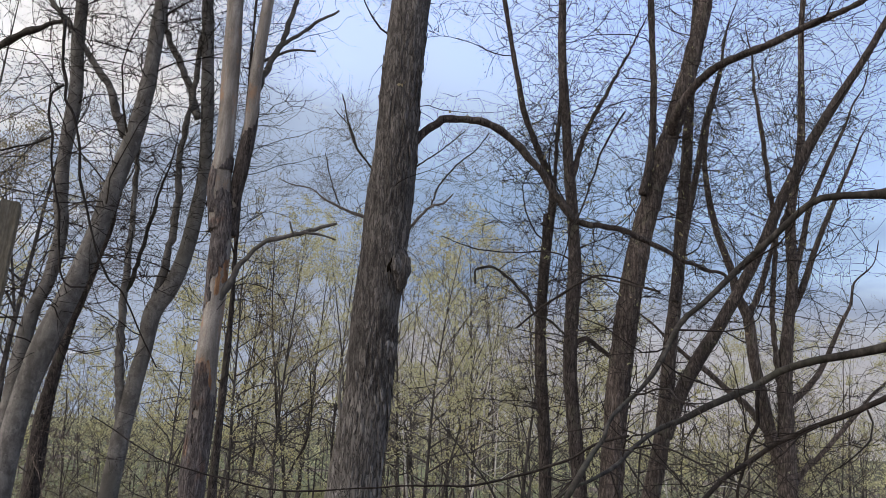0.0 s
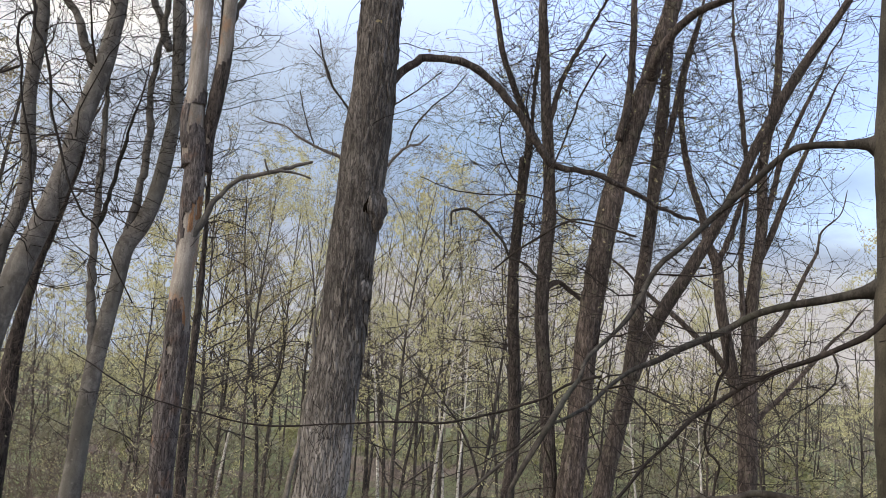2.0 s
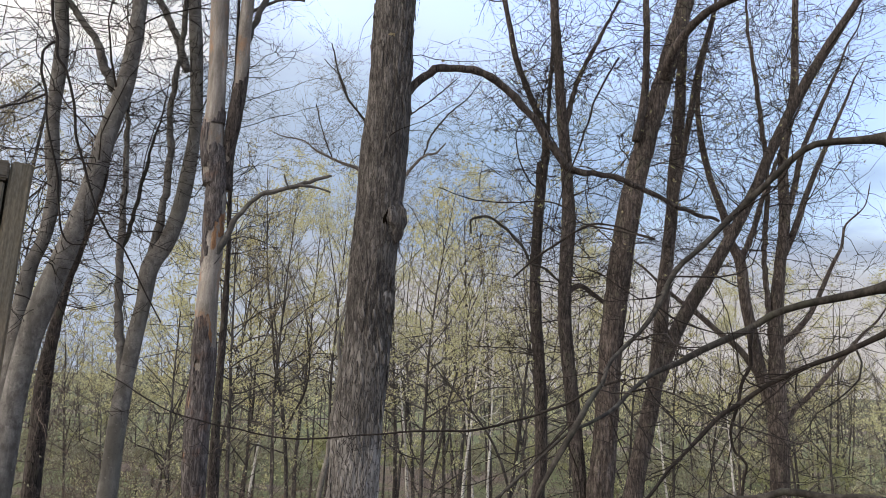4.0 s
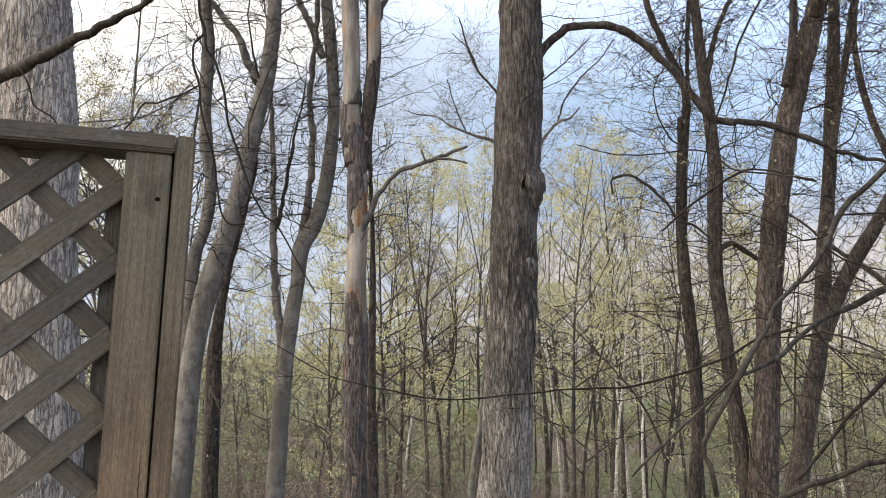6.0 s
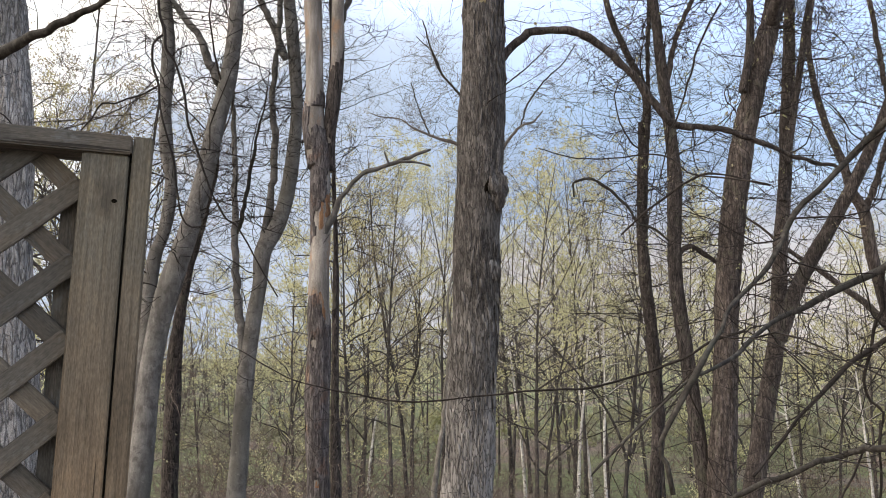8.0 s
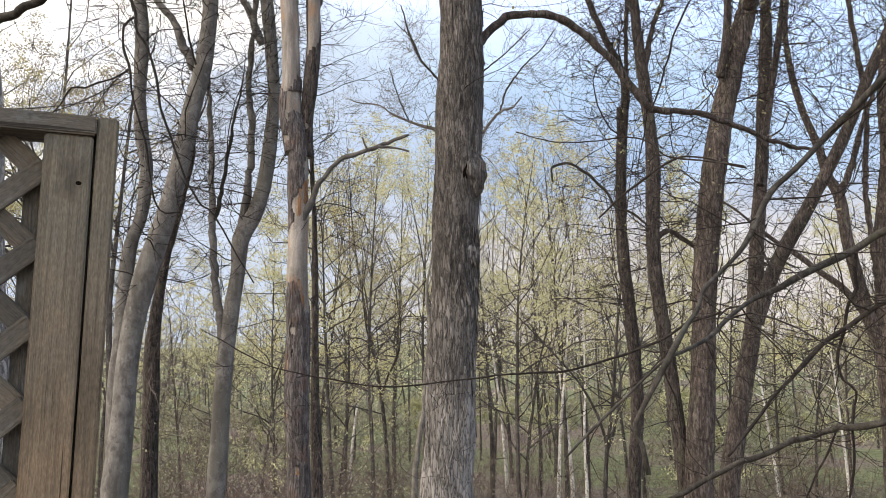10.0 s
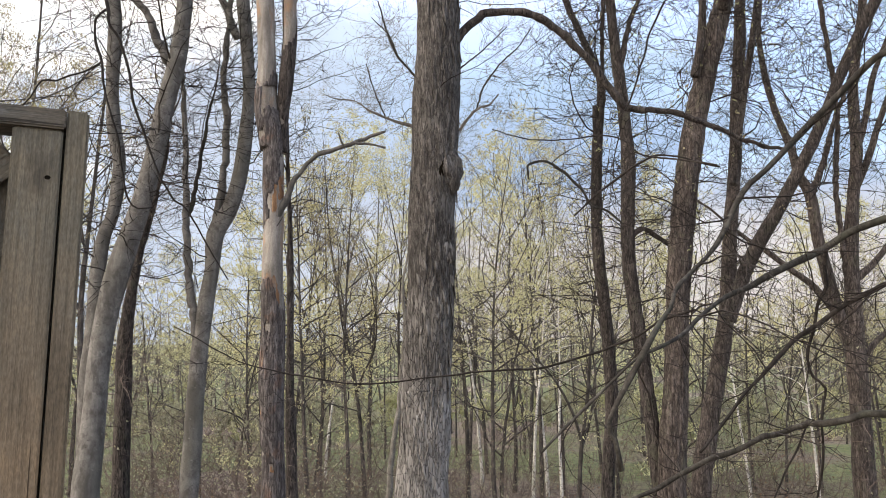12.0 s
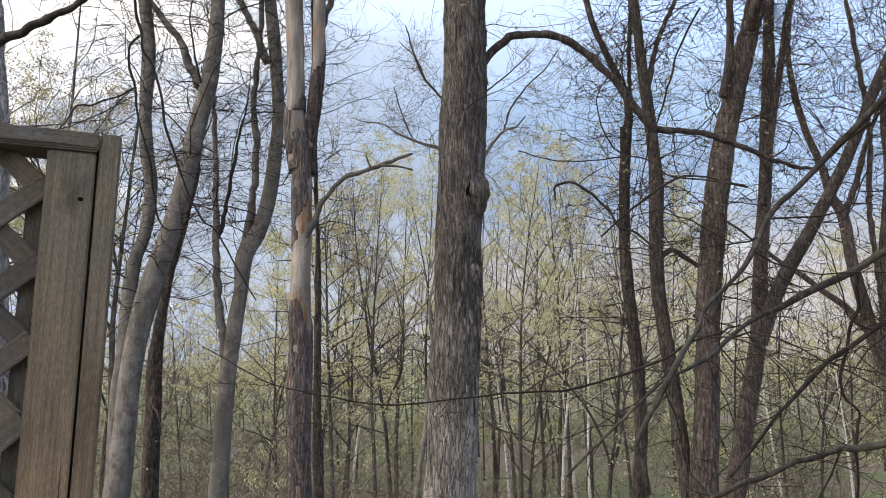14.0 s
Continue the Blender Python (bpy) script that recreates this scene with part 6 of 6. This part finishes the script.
def shrub(name, height, seed, leaf_count, leaf, label, rich=1.0, least=0.0025, leaf_size=0.034):
    """A thicket of thin stems from one foot."""
    rng = np.random.default_rng(seed)
    root = thing(name, (0, 0, 0), label, "shrub", "undergrowth")
    m = int(6 + 6 * rich)
    a = rng.random(m) * 2 * np.pi
    start = np.column_stack([np.cos(a), np.sin(a), 0 * a]) * 0.25 * rng.random(m)[:, None]
    way = np.column_stack([np.cos(a) * 0.5, np.sin(a) * 0.5, np.ones(m)])
    one = grow(start, way, height * (0.6 + 0.5 * rng.random(m)), np.full(m, 0.008), 7, 0.14, -0.02, rng)
    two = sprout([one], int(80 * rich), 52, (0.25 * height, 0.5 * height), rng, 0.2, 0.02, 5 if rich == 1 else 4, 0.15, 0.7, least * 1.2)
    three = sprout([two], int(190 * rich), 48, (0.1 * height, 0.22 * height), rng, 0.2, 0.02, 3, 0.15, 0.8, least)
    v, q = joined(thin_tubes([one], 3), thin_tubes([two, three], 2))
    tagged(mesh_part("brush", mesh_from("brush", v, q), M["brown_twig"], root, "thin tangled brown stems"), kind="stuff")
    src = np.concatenate([three[:, 1:].reshape(-1, 4), two[:, 2:].reshape(-1, 4)])
    full = src[vnoise(src[:, :3] * 1.7, seed) > 0.52]
    src = full if len(full) > 30 else src
    at = src[rng.integers(0, len(src), leaf_count), :3] + rng.normal(size=(leaf_count, 3)) * 0.05
    v, t = leaf_quads(at, leaf_size, rng, simple=True)
    tagged(mesh_part("foliage", mesh_from("foliage", v, None, t, False), M[leaf], root, "small olive spring leaves"), kind="stuff")
    return root


def far_woods():
    """The far edge of the woods: many small trees too distant to tell apart."""
    rng = np.random.default_rng(9)
    m = 720
    d = 62 + 190 * rng.random(m) ** 1.3
    az = np.radians(rng.uniform(-52, 50, m))
    x, y = -d * np.sin(az), d * np.cos(az)
    h = rng.uniform(6.5, 11, m) * np.where(az < np.radians(-8), 0.8, 1.0)
    foot = np.column_stack([x, y, ground_z(x, y)])
    trunks = grow(foot, np.tile([0, 0, 1.0], (m, 1)), h, h * 0.008 + 0.02, 6, 0.04, 0.1, rng)
    one = sprout([trunks], m * 18, 42, (1.5, 4.0), rng, 0.25, 0.12, 4, 0.12, 0.6, 0.022)
    two = sprout([one], m * 34, 42, (0.6, 1.7), rng, 0.2, 0.08, 2, 0.1, 0.8, 0.016)
    v, q = joined(thin_tubes([trunks], 3), thin_tubes([one, two], 2))
    woods = thing("far_woods", (0, 60, -5), "distant hazy edge of budding woodland", "woods", kind="stuff")
    inv = Matrix.Translation(woods.location).inverted()
    # distance haze comes from the paled twig colour
    ob = mesh_part("branches", mesh_from("branches", v, q), M["hazed_twig"], woods)
    ob.matrix_parent_inverse = inv
    tagged(ob, kind="stuff")
    k = m * 60
    at = two[rng.integers(0, len(two), k), 1, :3] + rng.normal(size=(k, 3)) * 0.3
    v, t = leaf_quads(at, 0.26, rng, simple=True)
    ob = mesh_part("foliage", mesh_from("foliage", v, None, t, False), M["leaf"], woods)
    ob.matrix_parent_inverse = inv
    tagged(ob, kind="stuff")


def build_woods():
    rng = random.Random(42)
    kinds = [
        wood_tree("maple_tree", 11.5, 101, 5400, "leaf", "young maple coming into yellow-green leaf", spread=0.26, limbs=30),
        wood_tree("maple_tree", 12.5, 102, 4200, "leaf", "tall young maple with thin new leaves", spread=0.23, limbs=30, forks=2),
        wood_tree("maple_tree", 10.5, 103, 5200, "leaf_gold", "young maple with golden spring leaves", spread=0.30, limbs=28),
        wood_tree("ash_tree", 12.0, 104, 900, "bud", "ash tree with a fine grey crown and brown buds", spread=0.27, limbs=32, fine=1.1),
        wood_tree("oak_tree", 13.0, 105, 4200, "bud", "oak tree with brownish opening buds", spread=0.29, limbs=32, forks=2, leaf_size=0.05),
        wood_tree("birch_tree", 10.0, 106, 900, "leaf", "slender birch with a white trunk", "birch", 0.17, 20, sides=8, first=0.45),
        wood_tree("cherry_tree", 8.0, 107, 3900, "leaf", "small tree in fresh yellow-green leaf", spread=0.36, limbs=24, first=0.16),
        wood_tree("sapling", 5.0, 108, 1300, "leaf", "sapling with pale new leaves", spread=0.36, limbs=16, first=0.12),
    ]
    far = [
        wood_tree("maple_tree", 12.0, 111, 1500, "leaf", "maple of the woods in thin yellow-green leaf", spread=0.30, limbs=20, leaf_size=0.115, sides=6, fine=0.7),
        wood_tree("maple_tree", 11.0, 112, 1500, "leaf_gold", "maple of the woods with golden leaves", spread=0.32, limbs=18, leaf_size=0.115, sides=6, fine=0.7, forks=2),
        wood_tree("ash_tree", 12.5, 113, 240, "bud", "bare grey tree of the woods", spread=0.28, limbs=22, leaf_size=0.12, sides=6, fine=0.8),
    ]
    bushes = [
        shrub("shrub", 1.6, 121, 380, "shrub_leaf", "low shrub with sparse olive leaves"),
        shrub("shrub", 2.2, 122, 220, "dry_leaf", "tangled brown shrub with a few dead leaves"),
        shrub("shrub", 1.1, 123, 300, "shrub_leaf", "low thicket of thin stems breaking into leaf"),
        shrub("thicket", 3.4, 124, 300, "shrub_leaf", "tall tangled thicket of thin brown stems"),
        shrub("shrub", 1.3, 127, 260, "dry_leaf", "low shrub still holding rusty dead leaves"),
    ]
    screens = [
        shrub("thicket", 3.6, 125, 900, "shrub_leaf", "thicket greening along the edge of the woods", 0.26, 0.007, 0.12),
        shrub("thicket", 3.0, 126, 700, "green_leaf", "thicket with fresh green leaves under the trees", 0.26, 0.007, 0.11),
    ]
    used = set()
    spots = []

    def place(ob, x, y, s):
        m = pose(x, y, float(ground_z(x, y)), rng.uniform(-3, 3), rng.uniform(-3, 3), rng.uniform(0, 360))
        if ob not in used:
            used.add(ob)
            ob.matrix_basis = m @ Matrix.Diagonal((s, s, s, 1))
            return
        copy_thing(ob, m).scale = (s, s, s)

    def scatter(count, d0, d1, apart, choose):
        made = tries = 0
        while made < count and tries < 8000:
            tries += 1
            d = math.sqrt(rng.uniform(d0 * d0, d1 * d1))
            az = rng.uniform(-47, 45)
            x, y = -d * math.sin(radians(az)), d * math.cos(radians(az))
            if az > 18 and rng.random() < 0.3:
                continue
            if any((x - a) ** 2 + (y - b) ** 2 < apart * apart for a, b in spots):
                continue
            spots.append((x, y))
            made += 1
            choose(x, y, d, az)

    tall = {ob: ob["height"] for ob in kinds + far}

    def fitted(ob, d, x, y, az, low=0.66, high=1.05):
        """The woods' skyline: high to the west, falling away to the east."""
        crest = np.interp(az, [-47, -33, -28, -14, -8, -2, 8, 15, 18, 20, 27, 29, 45], [17.0, 15.0, 8.0, 8.0, 12.0, 14.0, 14.2, 14.2, 11.5, 7.0, 7.0, 20.0, 21.0]) * rng.uniform(low, high)
        h = d * math.tan(radians(crest)) + 1.55 - float(ground_z(x, y))
        return min(1.5, max(0.4, h / tall[ob]))

    def near_tree(x, y, d, az):
        ob = kinds[rng.choice((0, 0, 1, 1, 2, 3, 3, 4, 6, 6, 7))]
        place(ob, x, y, fitted(ob, d, x, y, az))

    def far_tree(x, y, d, az):
        ob = far[rng.choice((0, 0, 1, 2, 2))]
        place(ob, x, y, fitted(ob, d, x, y, az, 0.25, 0.62))

    for az, d, s in ((-0.6, 21, 0.8), (-1.6, 24, 0.9), (-2.6, 19, 0.7), (7.0, 26, 0.9), (-19, 20, 0.6), (-15, 24, 0.7), (3.0, 28, 0.9), (14, 30, 0.9)):
        x, y = -d * math.sin(radians(az)), d * math.cos(radians(az))
        spots.append((x, y))
        place(kinds[5], x, y, s)
    for az, d, k in ((1.9, 17, 3), (-3.4, 16, 1), (12.5, 18, 0), (11.0, 19.5, 4), (14.9, 17, 3), (6.0, 21, 1), (-1.0, 22, 0), (-6.5, 20, 4), (9.2, 23, 0), (4.0, 25, 3), (-36, 18, 3), (-40, 21, 3), (-44, 19, 4)):
        x, y = -d * math.sin(radians(az)), d * math.cos(radians(az))
        spots.append((x, y))
        place(kinds[k], x, y, fitted(kinds[k], d, x, y, az, 0.9, 1.05))
    for az, d, size in ((29.8, 20, 1.12), (32.6, 22, 1.30), (35.4, 20, 1.22), (38.5, 23, 1.35)):
        x, y = -d * math.sin(radians(az)), d * math.cos(radians(az))
        spots.append((x, y))
        place(kinds[4], x, y, size)
    for az, d, size in ((-34, 15, 0.56), (-36.5, 17.5, 0.62), (-31.5, 19, 0.58), (-40, 16, 0.6)):
        x, y = -d * math.sin(radians(az)), d * math.cos(radians(az))
        spots.append((x, y))
        place(kinds[6], x, y, size)
    scatter(52, 18, 34, 1.5, near_tree)
    scatter(82, 31, 66, 1.7, far_tree)
    spots.clear()
    scatter(170, 29, 66, 1.2, lambda x, y, d, az: place(screens[rng.choice((0, 0, 1))], x, y, rng.uniform(0.8, 1.5)))
    spots.clear()
    scatter(175, 10.5, 30, 0.6, lambda x, y, d, az: place(bushes[rng.choice((0, 0, 1, 1, 2, 3, 3, 4, 4))], x, y, rng.uniform(0.7, 1.3)))


    for k in range(16):
        d, az = rng.uniform(9.3, 12.5), rng.uniform(9, 27)
        place(bushes[rng.choice((1, 3, 3))], -d * math.sin(radians(az)), d * math.cos(radians(az)), rng.uniform(0.8, 1.15))


far_woods()
build_woods()


def fallen_branch(x, y, turn, length, seed):
    """A dead branch lying on the leaf litter."""
    rng = np.random.default_rng(seed)
    way = np.array([math.cos(turn), math.sin(turn)])
    pts = []
    for k in range(7):
        f = k / 6
        q = np.array([x, y]) + way * length * f + rng.normal(size=2) * 0.06
        pts.append((q[0], q[1], float(ground_z(q[0], q[1])) + 0.10 + 0.25 * f, 0.05 * (1 - 0.7 * f)))
    root = thing("fallen_branch", pts[0][:3], "grey dead branch lying on the leaf litter", "branch", "fallen branches")
    inv = Matrix.Translation(root.location).inverted()
    stem = mesh_part("stem", bark_tube("stem", pts, "scale", 10, 0.12, seed, 0.6), M["pale"], root)
    stem.matrix_parent_inverse = inv
    side = sprout([[spline(pts, 0.2)]], 14, 50, (0.4, 1.2), rng, 0.2, 0.06, 6, 0.15, 0.5, 0.005)
    v, q = thin_tubes([side], 3)
    twig = mesh_part("twig_growth", mesh_from("twig_growth", v, q), M["hazed_twig"], root)
    twig.matrix_parent_inverse = inv
    tagged(twig, kind="stuff")


for k, (x, y, turn, length) in enumerate(((1.2, 15.5, 0.1, 3.2), (3.4, 14.2, 2.7, 3.0), (2.6, 17.5, 0.3, 4.0), (-0.8, 16.0, 2.9, 2.6), (5.0, 16.5, 3.0, 3.4), (-3.0, 17.0, 0.4, 2.8), (0.4, 19.0, 0.2, 4.2), (-9.6, 19.4, 0.1, 2.8), (-7.4, 18.0, 2.8, 2.4), (3.9, 15.6, 0.5, 2.6), (5.6, 14.4, 2.6, 2.8))):
    fallen_branch(x, y, turn, length, 300 + k)
